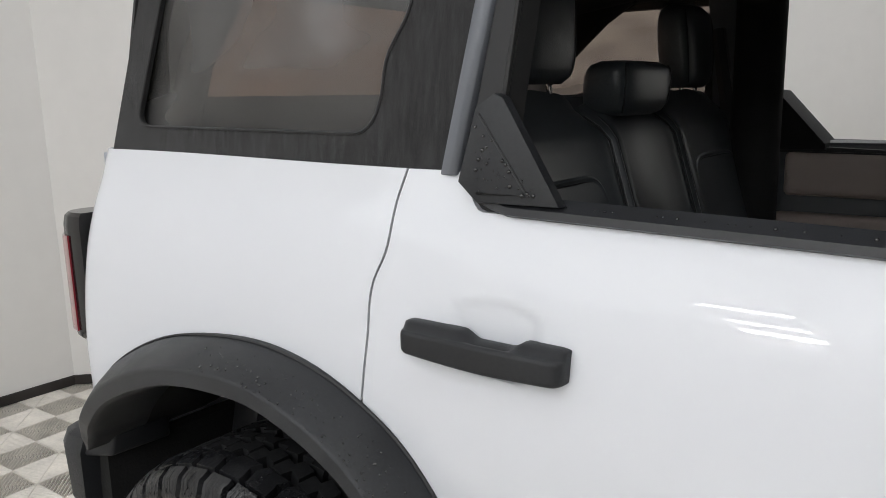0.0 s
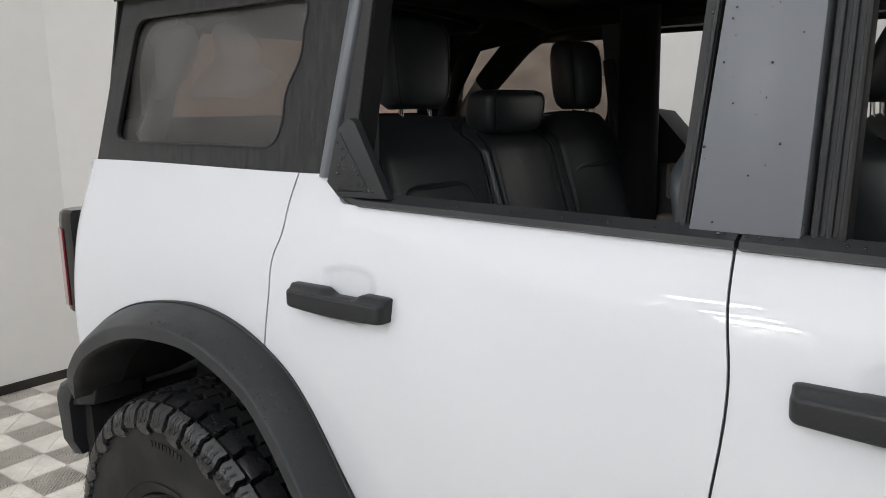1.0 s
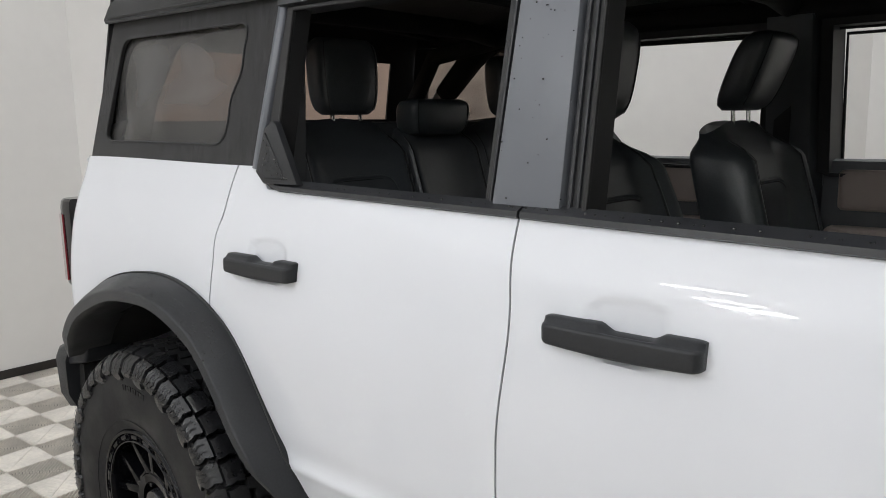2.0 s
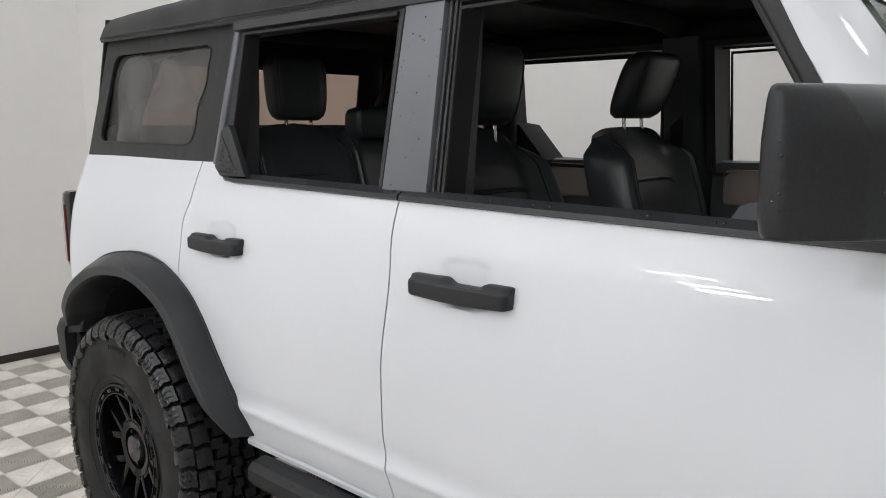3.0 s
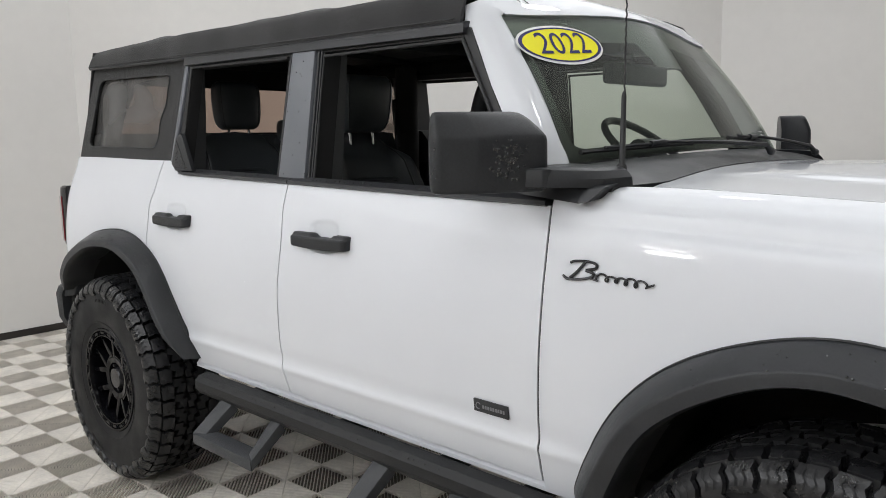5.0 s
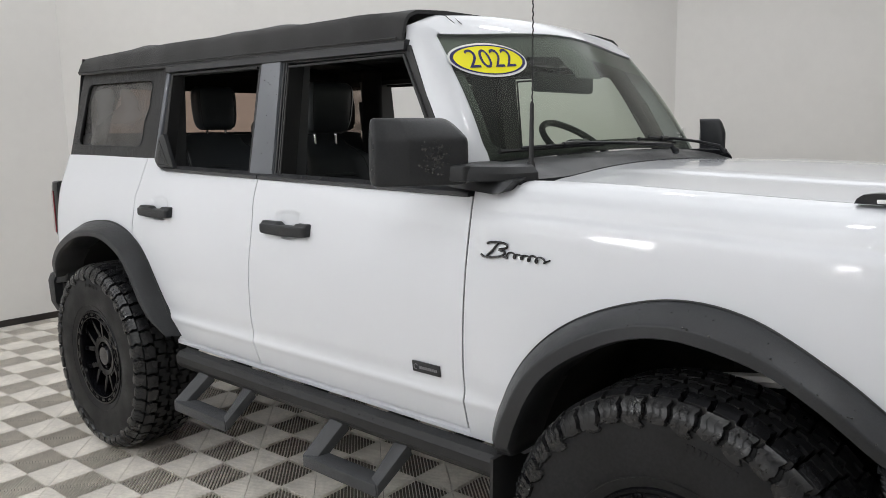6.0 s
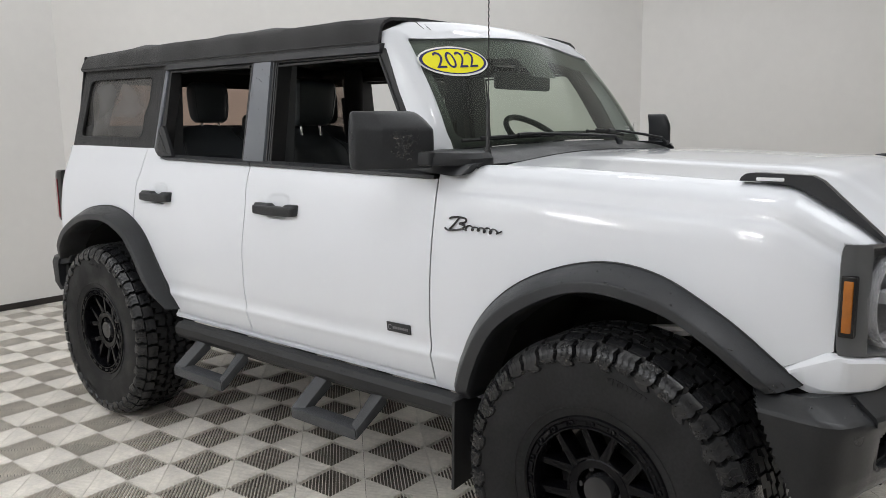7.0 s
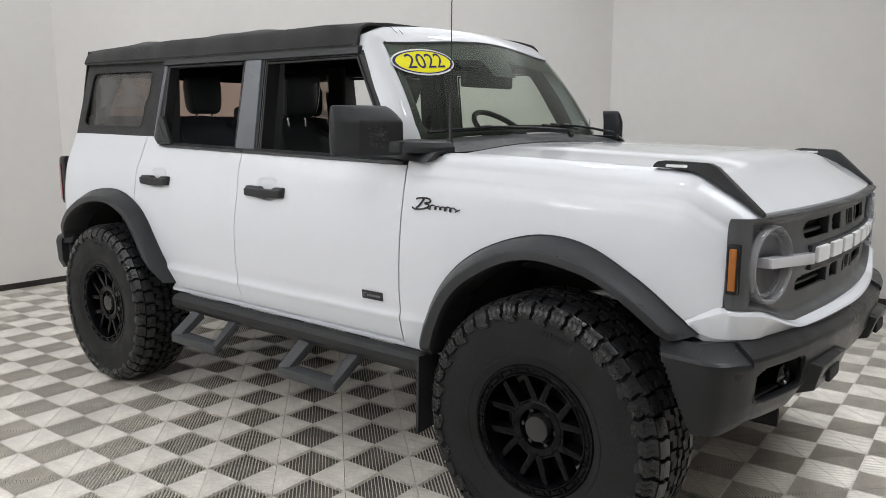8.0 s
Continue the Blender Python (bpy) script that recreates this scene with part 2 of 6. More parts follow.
def box(x0, x1, y0, y1, z0, z1, bevel=0.0, segs=2, bm=None):
    own = bm or bmesh.new()
    made = bmesh.ops.create_cube(own, size=1.0)["verts"]
    for v in made:
        v.co = Vector((x0 + (v.co.x + 0.5) * (x1 - x0), y0 + (v.co.y + 0.5) * (y1 - y0), z0 + (v.co.z + 0.5) * (z1 - z0)))
    if bevel:
        es = {e for v in made for e in v.link_edges}
        bmesh.ops.bevel(own, geom=list(es), offset=bevel, segments=segs, profile=0.6, affect="EDGES")
    return own


def hexa(corners, bevel=0.0, segs=2):
    """A six-sided block from eight corners: four below, four above, in the same turn."""
    bm = bmesh.new()
    v = [bm.verts.new(c) for c in corners]
    for q in ((3, 2, 1, 0), (4, 5, 6, 7), (0, 1, 5, 4), (1, 2, 6, 5), (2, 3, 7, 6), (3, 0, 4, 7)):
        bm.faces.new([v[k] for k in q])
    if bevel:
        bmesh.ops.bevel(bm, geom=list(bm.edges), offset=bevel, segments=segs, profile=0.6, affect="EDGES")
    return bm


def prism(outline, place, depth, bevel=0.0, segs=2):
    """A flat outline in two numbers, laid into space by place(a, b, d), d being 0 or depth."""
    bm = bmesh.new()
    lo = [bm.verts.new(place(a, b, 0.0)) for a, b in outline]
    hi = [bm.verts.new(place(a, b, depth)) for a, b in outline]
    n = len(outline)
    for k in range(n):
        bm.faces.new((lo[k], lo[(k + 1) % n], hi[(k + 1) % n], hi[k]))
    top = bm.faces.new(hi)
    bm.faces.new(lo[::-1])
    if bevel:
        bmesh.ops.bevel(bm, geom=list(top.edges), offset=bevel, segments=segs, profile=0.6, affect="EDGES")
    return bm


def revolve(profile, n, axis="y", at=(0, 0, 0)):
    """Spins (radius, along) pairs round the y axis."""
    rings = []
    for r, a in profile:
        rings.append([(at[0] + r * math.cos(2 * math.pi * k / n), at[1] + a, at[2] + r * math.sin(2 * math.pi * k / n)) for k in range(n)])
    return loft(rings, cap=False)


def ring_panel(outer, inner, place, n=10, depth=(0, 0.01, 0)):
    """A frame between two four-sided outlines, laid into space by place(a, b)."""
    def walk_round(c):
        pts = []
        for k in range(4):
            a, b = np.array(c[k]), np.array(c[(k + 1) % 4])
            pts += [a + (b - a) * i / n for i in range(n)]
        return pts
    bm = bmesh.new()
    loops = []
    for back in (False, True):
        for outline in (outer, inner):
            loops.append([bm.verts.new(Vector(place(*p)) + (Vector(depth) if back else Vector())) for p in walk_round(outline)])
    o, i, ob, ib = loops
    for k in range(len(o)):
        m = (k + 1) % len(o)
        for q in ((o[k], o[m], i[m], i[k]), (ob[k], ob[m], ib[m], ib[k]), (o[k], o[m], ob[m], ob[k]), (i[k], i[m], ib[m], ib[k])):
            bm.faces.new(q)
    return bm


def join(*bms):
    """Merges bmeshes into the first."""
    for other in bms[1:]:
        me = bpy.data.meshes.new("scrap")
        other.to_mesh(me)
        other.free()
        bms[0].from_mesh(me)
        bpy.data.meshes.remove(me)
    return bms[0]


def inside(poly, x, z):
    hit = False
    n = len(poly)
    for k in range(n):
        (x1, z1), (x2, z2) = poly[k], poly[(k + 1) % n]
        if (z1 > z) != (z2 > z) and x < (x2 - x1) * (z - z1) / (z2 - z1) + x1:
            hit = not hit
    return hit


def smooth01(a, b, x):
    t = min(max((x - a) / (b - a), 0.0), 1.0)
    return t * t * (3 - 2 * t)


# ---------------------------------------------------------------- the room
def wall(name, a, b, thick=0.15):
    """An upright wall with its inner face on the line from a to b, the room to its left hand."""
    a, b = Vector((*a, 0)), Vector((*b, 0))
    d = (b - a).normalized()
    n = Vector((d.y, -d.x, 0)) * thick
    bm = hexa([a, b, b + n, a + n] + [q + Vector((0, 0, CEIL)) for q in (a, b, b + n, a + n)])
    ob = tagged(part(name, bm, WALL, smooth=False), "painted off-white studio wall, lightly scuffed", "wall", kind="structure")
    base = hexa([a - n * 0.08, b - n * 0.08, b - n * 0.01, a - n * 0.01] + [q + Vector((0, 0, 0.055)) for q in (a - n * 0.08, b - n * 0.08, b - n * 0.01, a - n * 0.01)], 0.003, 1)
    tagged(part("baseboard", base, BASEBOARD, smooth=False), "dark rubber skirting along the studio wall", "baseboard", kind="structure")
    return ob


CORNERS = [(ROOM_X0, ROOM_Y0), (ROOM_X1, ROOM_Y0), (ROOM_X1, ROOM_Y1), (0.63, ROOM_Y1), (ROOM_X0, 0.20)]
for k, name in enumerate(("wall_south", "wall_east", "wall_north", "wall_corner", "wall_west")):
    wall(name, CORNERS[(k) % 5], CORNERS[(k + 1) % 5])
bm = box(ROOM_X0 - 0.2, ROOM_X1 + 0.2, ROOM_Y0 - 0.2, ROOM_Y1 + 0.2, CEIL, CEIL + 0.12)
tagged(part("ceiling", bm, CEILING, smooth=False), "plain white studio ceiling", "ceiling", kind="structure")
bm = box(ROOM_X0 - 0.2, ROOM_X1 + 0.2, ROOM_Y0 - 0.2, ROOM_Y1 + 0.2, -0.12, -0.016)
floor_ob = tagged(part("floor", bm, SUBFLOOR, smooth=False), "dark sub-floor under ribbed interlocking plastic tiles", "floor", kind="structure")


def ceiling_light(x, y, length, rows, gap):
    """A batten with bare tubes under it."""
    top = new("ceiling_light")
    top.location = (x, y, CEIL)
    tagged(top, "long white ceiling batten with bare light tubes", "ceiling light", "studio lights")
    part("housing", box(-length / 2 - 0.05, length / 2 + 0.05, -gap * rows / 2 - 0.04, gap * rows / 2 + 0.04, -0.06, -0.001, 0.008), LETTER, top)
    for k in range(rows):
        yy = (k - (rows - 1) / 2) * gap
        part("tube", tube([(-length / 2, yy, -0.085), (length / 2, yy, -0.085)], 0.016, 8), TUBE, top)
    return top

# ---------------------------------------------------------------- the vehicle: shared shape
car = new("off_road_suv")
tagged(car, "white four-door off-road SUV with black soft top on big mud tyres", "car")

ABOUT_CENTRE[0] = True
half_width = curve1([.54, .58, .62, .66, .70, .724, .737, .746, .80, .90, 1.0, 1.10, 1.18, 1.24, 1.285, 1.33, 1.37, 1.44],
                    [.893, .904, .917, .928, 0.937, .9425, .9382, .9366, .941, .946, .948, .942, .931, .919, .906, .890, .873, .849])
belt_z = lambda x: 1.378 - 0.0225 * x
fender_top = curve1([2.2, 2.57, 2.91, 3.18, 3.32, 3.39, 3.45, 3.52, 3.58, 3.63], [1.380, 1.375, 1.363, 1.351, 1.346, 1.335, 1.301, 1.260, 1.217, 1.180])
wing_seam = lambda x: 0.899 + 0.495 * (x - 3.404)
rear_edge = curve1([0.60, 1.05, 1.17, 1.27, 1.29, 1.38, 1.44], [0.245, 0.248, 0.256, 0.260, 0.268, 0.272, 0.285])
mid_edge = curve1([0.58, 0.66, 0.73, 0.95, 1.20, 1.28, 1.36], [1.186, 1.184, 1.174, 1.174, 1.192, 1.181, 1.178])
front_edge = curve1([0.58, 0.82, 1.10, 1.25, 1.36], [2.252, 2.251, 2.262, 2.262, 2.252])
REAR_OUT = [(-0.572, 0.790), (-0.596, 0.832), (-0.582, 0.878), (-0.462, 0.992), (-0.266, 1.084), (-0.050, 1.121), (0.120, 1.112), (0.267, 1.062), (0.372, 0.984), (0.478, 0.837), (0.600, 0.644)]
REAR_IN = [(-.542, .790), (-.524, .815), (-.488, .858), (-.372, .952), (-.17, 1.033), (0.0, 1.056), (.13, 1.047), (.275, .99), (.36, .91), (.45, .79), (.57, .66)]
FRONT_OUT = [(2.347, 0.612), (2.362, 0.672), (2.475, 0.886), (2.638, 1.028), (2.868, 1.110), (3.070, 1.100), (3.260, 1.008), (3.398, 0.903), (3.452, 0.860)]
FRONT_IN = [(2.458, .62), (2.474, .67), (2.583, .874), (2.754, .996), (2.918, 1.042), (3.12, 1.012), (3.246, .95), (3.345, .875), (3.385, .845)]


def side_y(x, z):
    """Half width of the painted side at x and z."""
    w = half_width(z)
    if x < -0.56:
        d = min((-0.56 - x) / 0.10, 1.0)
        w -= 0.10 * (1 - math.sqrt(max(0.0, 1 - d * d)))
    if x > 3.15:
        w -= 0.33 * (x - 3.15) ** 2
    return w


def arch(outer, inner, f):
    a = spline([((1 - f) * o[0] + f * i[0], (1 - f) * o[1] + f * i[1]) for o, i in zip(outer, inner)], 40)
    return [tuple(q) for q in a] + [(a[-1][0], 0.2), (a[0][0], 0.2)]


REAR_HOLE, FRONT_HOLE = arch(REAR_OUT, REAR_IN, 0.45), arch(FRONT_OUT, FRONT_IN, 0.45)


def dish(x, z, cx, cz):
    """The finger hollow behind a door handle."""
    deep = 0.003 + 0.011 * min(max((cz + 0.05 - z) / 0.10, 0.0), 1.0)
    return deep * smooth01(1.0, 0.70, ((x - cx) / 0.070) ** 4 + ((z - cz) / 0.050) ** 4)


def side_panel(name, side, x_lo, x_hi, z_lo, z_hi, label, nu=60, nv=46, hole=None, hollow=None, mat=WHITE):
    """One painted panel of the side, with folded edges; the bounds are functions of z or x."""
    def at(u, v):
        z = z_lo + (1.44 - z_lo) * v
        for _ in range(3):
            x = x_lo(z) + (x_hi(z) - x_lo(z)) * u
            z = z_lo + (z_hi(x) - z_lo) * v
        w = side_y(x, z)
        if hollow:
            w -= dish(x, z, *hollow)
        return (x, side * w, z)
    ok = (lambda c: not inside(hole, c.x, c.z) and not (c.x < -0.5 and c.z < 0.80)) if hole else None
    bm = grid(at, nu, nv, ok)
    edge = [e for e in bm.edges if len(e.link_faces) == 1]
    made = bmesh.ops.extrude_edge_only(bm, edges=edge)["geom"]
    for v in [g for g in made if isinstance(g, bmesh.types.BMVert)]:
        v.co.y -= side * 0.022
    return part(name, bm, mat, car, label, angle=50)


def quarter_top(x):
    return 1.436 - 0.012 * smooth01(-0.5, 0.36, x)


def rear_door_top(x):
    return 1.424 - (1.424 - belt_z(0.45) - 0.002) * smooth01(0.375, 0.43, x) - 0.0225 * max(0.0, x - 0.45)


# fender: profile below the top edge
FENDER = [(0.0, 0.800), (0.006, 0.826), (0.02, 0.856), (0.045, 0.886), (0.070, 0.900), (0.088, 0.907), (0.096, 0.914), (0.106, 0.920), (0.13, 0.927), (0.20, 0.938), (0.30, 0.946), (0.50, 0.948), (0.62, 0.945), (0.68, 0.930), (0.76, 0.90)]
fender_w = curve1([a for a, b in FENDER], [b for a, b in FENDER])


def fender_at(x, d):
    blend = smooth01(2.25, 2.55, x)
    z = fender_top(x) - d
    w = fender_w(d) * blend + (1 - blend) * min(half_width(z), 0.876 if z > 1.37 else 1)
    if x > 3.15:
        w -= 0.33 * (x - 3.15) ** 2 * smooth01(-0.02, 0.12, d)
    return w, z


def build_side(side):
    """All the painted and black panels of one side; side is -1 for the right hand, 1 for the left."""
    tail = lambda z: -0.656
    side_panel("rear_quarter_panel", side, tail, lambda z: rear_edge(z) - 0.0024, 0.62, quarter_top, "white painted rear quarter panel", 72, 60, REAR_HOLE)
    side_panel("rear_door_skin", side, lambda z: rear_edge(z) + 0.0024, lambda z: mid_edge(z) - 0.0022, 0.628, rear_door_top, "white painted rear door skin", 92, 116, REAR_HOLE, (0.480, 1.206))
    side_panel("front_door_skin", side, lambda z: mid_edge(z) + 0.0022, lambda z: front_edge(z) - 0.003, 0.628, lambda x: belt_z(x) + 0.002, "white painted front door skin", 100, 116, None, (1.415, 1.194))

    # dark tubes put into the shut lines so the shaded gaps read black
    for edge, top in ((rear_edge, 1.425), (mid_edge, 1.345), (front_edge, 1.335)):
        part("shut_line_seal", tube([(edge(z), side * (side_y(edge(z), z) - .0085), z) for z in np.linspace(.64, top, 60) if not inside(REAR_HOLE, edge(z), z)], 0.0048, 6), SEAL, car)

    def fender(u, v):
        x = 2.258 + (3.586 - 2.258) * u
        top = fender_top(x)
        foot = 0.60 + (wing_seam(x) - 0.60) * smooth01(3.20, 3.30, x)
        d = (top - foot) * v ** 1.35
        w, z = fender_at(x, d)
        if u == 0:
            x = front_edge(z) + 0.003
        return (x, side * w, z)
    lower = lambda c: not inside(FRONT_HOLE, c.x, c.z) and not (c.x > 3.508 and c.z < 1.210)
    bm = grid(fender, 110, 130, lower)
    edge = [e for e in bm.edges if len(e.link_faces) == 1 and (e.verts[0].co.z + e.verts[1].co.z) / 2 < fender_top(e.verts[0].co.x) - 0.01]
    made = bmesh.ops.extrude_edge_only(bm, edges=edge)["geom"]
    for v in [g for g in made if isinstance(g, bmesh.types.BMVert)]:
        v.co.y -= side * 0.02
    part("front_fender", bm, WHITE, car, "white painted front wing", angle=50)

    # sill below the doors
    sill = loft([[(x, side * w, z) for w, z in ((.903, .618), (.911, .611), (.909, .598), (.895, .590), (.80, .585), (.80, .64), (.885, .640), (.897, .632))] for x in np.linspace(0.54, 2.44, 20)])
    part("sill", sill, WHITE, car, "white painted sill under the doors")

    # wheel-arch flares
    for name, outer, inner in (("rear_flare", REAR_OUT, REAR_IN), ("front_flare", FRONT_OUT, FRONT_IN)):
        n = 56
        o, i = spline(outer, n), spline(inner, n)
        rings = []
        for k in range(n):
            ox, oz = o[k]
            ix, iz = i[k]
            body = side_y(ox, 0.95) - 0.30 * max(0.0, 0.74 - oz) if name == "rear_flare" else fender_at(ox, max(0.02, fender_top(ox) - oz))[0]
            ends = 0.012 * (smooth01(6, 0, k) + smooth01(n - 7, n - 1, k))
            lean = 1.0 - 0.34 * smooth01(22, 3, k) if name == "rear_flare" else 1.0
            ring = []
            for f, dy in ((-0.06, -0.012), (0.0, 0.004), (0.03, 0.016), (0.28, 0.054), (0.50, 0.080), (0.56, 0.085), (0.62, 0.086), (0.97, 0.088), (1.03, 0.080), (1.06, 0.060), (1.06, 0.02), (1.03, -0.08), (0.5, -0.10)):
                y = min(body, 0.948) + (dy * lean if dy > 0 else dy) - (ends if dy > 0.02 else 0)
                ring.append((ox + f * (ix - ox), side * y, oz + f * (iz - oz)))
            rings.append(ring)
        part(name, loft(rings), PLASTIC, car, "black grained plastic wheel-arch flare, water spotted", angle=44)
        # thin dark tube along the outer edge of the flare
        seam = []
        for k in range(n):
            ox, oz = o[k]
            body = side_y(ox, 0.95) - 0.30 * max(0.0, 0.74 - oz) if name == "rear_flare" else fender_at(ox, max(0.02, fender_top(ox) - oz))[0]
            seam.append((ox - .02 * (i[k][0] - ox), side * (min(body, .948) + .002), oz - .02 * (i[k][1] - oz)))
        part(name.split("_")[0] + "_flare_gasket", tube(seam, 0.0032, 6), SEAL, car, "thin dark line round the flare")
        # well behind the flare
        well = []
        for k in range(0, n, 3):
            ix, iz = i[k]
            well.append([(ix, side * y, iz + (0.03 if y < 0.6 else 0)) for y in (0.955, 0.88, 0.7, 0.5, 0.36)])
        part(name.split("_")[0] + "_wheel_well", loft(well, closed=False), LINER, car, "dark plastic wheel-well liner")
        cx = 0.0 if name == "rear_flare" else 2.95
        part(name.split("_")[0] + "_well_wall", box(cx - 0.66, cx + 0.60, *sorted((side * 0.34, side * 0.36)), 0.42, 1.14), LINER, car, smooth=False)

    # brackets in the rear wheel well
    part("well_bracket", hexa([(-.50, side * .62, .70), (-.40, side * .62, .70), (-.40, side * .66, .70), (-.50, side * .66, .70), (-.42, side * .62, .98), (-.34, side * .62, .99), (-.34, side * .66, .99), (-.42, side * .66, .98)], 0.012), PLASTIC, car, "dark bracket in the wheel well")
    part("well_hose", tube(spline([(-.28, side * .56, .60), (-.30, side * .60, .80), (-.20, side * .62, .96), (-.02, side * .60, 1.0)], 16), 0.016, 8), TRIM, car, "dark hose in the wheel well")
    part("well_duct", tube(spline([(-.10, side * .55, .70), (-.08, side * .58, .90), (.10, side * .60, .98)], 12), 0.03, 10), PLASTIC, car, "dark duct in the wheel well")

    # belt trim along the window line
    for name, a, b in (("belt_trim", 0.424, 1.180), ("belt_trim", 1.186, 2.243)):
        rings = []
        for k in range(30):
            x = a + (b - a) * k / 29
            z0, z1 = belt_z(x), belt_z(x) + 0.027
            if a < 0.5:
                z0 += 0.014 * smooth01(0.47, 0.424, x)
            w0, w1 = side_y(x, z0), side_y(x, z0) - 0.022
            rings.append([(x, side * w, z) for w, z in ((w0 + .003, z0), (w0 + .011, z0 + .004), (w0 + .009, z0 + .014), (w1 + .010, z1 - .003), (w1 + .004, z1), (w1 - .008, z1 - .002), (w1 - .03, z0))])
        part(name, loft(rings), TRIM, car, "black belt trim beaded with water", angle=30)

    # upper side plane of the cabin
    up_y = lambda z: 0.858 - (z - 1.385) * 0.145

    def wall_place(off):
        return lambda x, z: (x, side * (up_y(z) + off), z)

    # quarter canvas with its clear window
    back = 0.05 if side > 0 else 0.0
    canvas_out = [(-.572, 1.430), (.345 - back * 1.4, 1.416), (.418 - back * 2, 1.835), (-.462, 1.850)]
    canvas_in = [(-.478, 1.486), (.196, 1.474), (.286, 1.782), (-.387, 1.796)]

    def rounded(c, r, wave=0.0):
        """Points round a four-sided outline with rounded corners."""
        pts = []
        for k in range(4):
            p, q, s = (np.array(c[(k + d) % 4]) for d in (-1, 0, 1))
            a, b = q + (p - q) / np.linalg.norm(p - q) * r, q + (s - q) / np.linalg.norm(s - q) * r
            pts += [a * (1 - t) ** 2 + 2 * q * t * (1 - t) + b * t * t for t in np.linspace(0, 1, 7)]
            p2 = np.array(c[(k + 1) % 4])
            e = p2 + (q - p2) / np.linalg.norm(q - p2) * r
            for t in np.linspace(0, 1, 14)[1:-1]:
                m = b + (e - b) * t
                if k == 1:
                    m = m + np.array((wave * math.sin(t * 7.5 + 2.6) * math.sin(math.pi * t), 0))
                pts.append(m)
        return pts

    lip_in, lip_out = rounded(canvas_in, 0.045, 0.012), rounded(canvas_out, 0.006)
    bm = bmesh.new()
    loops = []
    for outline, off in ((lip_out, -.004), (lip_out, -.013), (lip_in, -.013), (lip_in, -.004)):
        loops.append([bm.verts.new(wall_place(off)(*p)) for p in outline])
    for k in range(len(lip_in)):
        m = (k + 1) % len(lip_in)
        for i in range(4):
            a, b = loops[i], loops[(i + 1) % 4]
            bm.faces.new((a[k], a[m], b[m], b[k]))
    part("quarter_canvas", bm, WASHED, car, "black canvas quarter panel with water marks", angle=30)

    def vinyl(u, v):
        x0, x1 = -.505 + (.091 * v), .225 + (.090 * v)
        z0 = 1.462 + (1.806 - 1.462) * v
        x = x0 + (x1 - x0) * u
        ripple = 0.004 * math.sin(9 * x + 6 * z0) + 0.0025 * math.sin(25 * z0 - 8 * x) + 0.0015 * math.sin(31 * x + 12 * z0)
        return (x, side * (up_y(z0) - 0.021 + ripple), z0)
    part("quarter_window", grid(vinyl, 48, 30), VINYL, car, "smoked clear vinyl quarter window, rippled").visible_shadow = False
    hem = [wall_place(-.003)(*p) for p in lip_in]
    part("window_hem", tube(hem + hem[:1], 0.0028, 6), FABRIC, car)

    # drip strip behind the rear door
    strip = hexa([(x, side * (up_y(z) + o), z) for z in (1.418, 1.822) for x, o in ((.346 + (z - 1.418) * .17, .006), (.368 + (z - 1.418) * .17, .013), (.378 + (z - 1.418) * .17, .008), (.378 + (z - 1.418) * .17, -.03))], 0.002, 1)
    if side > 0:
        bmesh.ops.translate(strip, vec=(-.085, 0, 0), verts=strip.verts)
    part("drip_strip", strip, PILLAR, car, "grey satin drip strip")
    # rear and front window frames
    part("rear_window_frame", ring_panel([(.382 - back, 1.385), (1.105, 1.355), (1.135, 1.806), (.446 - back, 1.820)], [(.440 - back, 1.362), (1.085, 1.350), (1.112, 1.784), (.478 - back * 1.5, 1.796)], wall_place(0.002), 12, (0, -side * (0.13 if side > 0 else 0.045), 0)), SEAL, car, "black rubber-lined window frame with the glass wound down", angle=30)
    part("front_window_frame", ring_panel([(1.264, 1.352), (2.185, 1.335), (1.925, 1.795), (1.272, 1.802)], [(1.300, 1.340), (2.160, 1.330), (1.908, 1.772), (1.304, 1.782)], wall_place(0.002), 12, (0, -side * (0.13 if side > 0 else 0.070), 0)), SEAL, car, "black rubber-lined window frame with the glass wound down", angle=30)
    for ends in (((.438 - back * 1.6, 1.40), (.474 - back * 1.8, 1.792), (1.112, 1.778)), ((1.302, 1.352), (1.310, 1.768), (1.906, 1.764), (2.154, 1.350))):
        part("window_seal", tube([(x, side * (up_y(z) + 0.006), z) for x, z in ends], 0.006, 8), SEAL, car)
    for ends, r in ((((1.270, 1.372), (1.279, 1.795)), .0055), (((1.286, 1.368), (1.294, 1.785)), .0045), (((1.100, 1.375), (1.130, 1.800)), .0045)):
        part("pillar_seal", tube([(x, side * (up_y(z) + 0.004), z) for x, z in ends], r, 8), TRIM, car)
    # pillar cover between the doors
    cover = hexa([(x, side * (up_y(z) + o), z) for z in (1.372, 1.808) for x, o in ((1.112 + (z - 1.372) * .075, .014), (1.256 + (z - 1.372) * .02, .014), (1.260 + (z - 1.372) * .02, -.03), (1.108 + (z - 1.372) * .075, -.03))], 0.003)
    part("pillar_cover", cover, PILLAR, car, "grey satin centre-pillar cover beaded with water")
    # corner trim at the rear of the rear window
    tri = prism([(.396, 1.412), (.43, 1.385), (.560, 1.386), (.462, 1.527), (.447, 1.533), (.418, 1.515)], lambda x, z, d: (x, side * (up_y(z) + 0.012 + d), z), 0.018, 0.004)
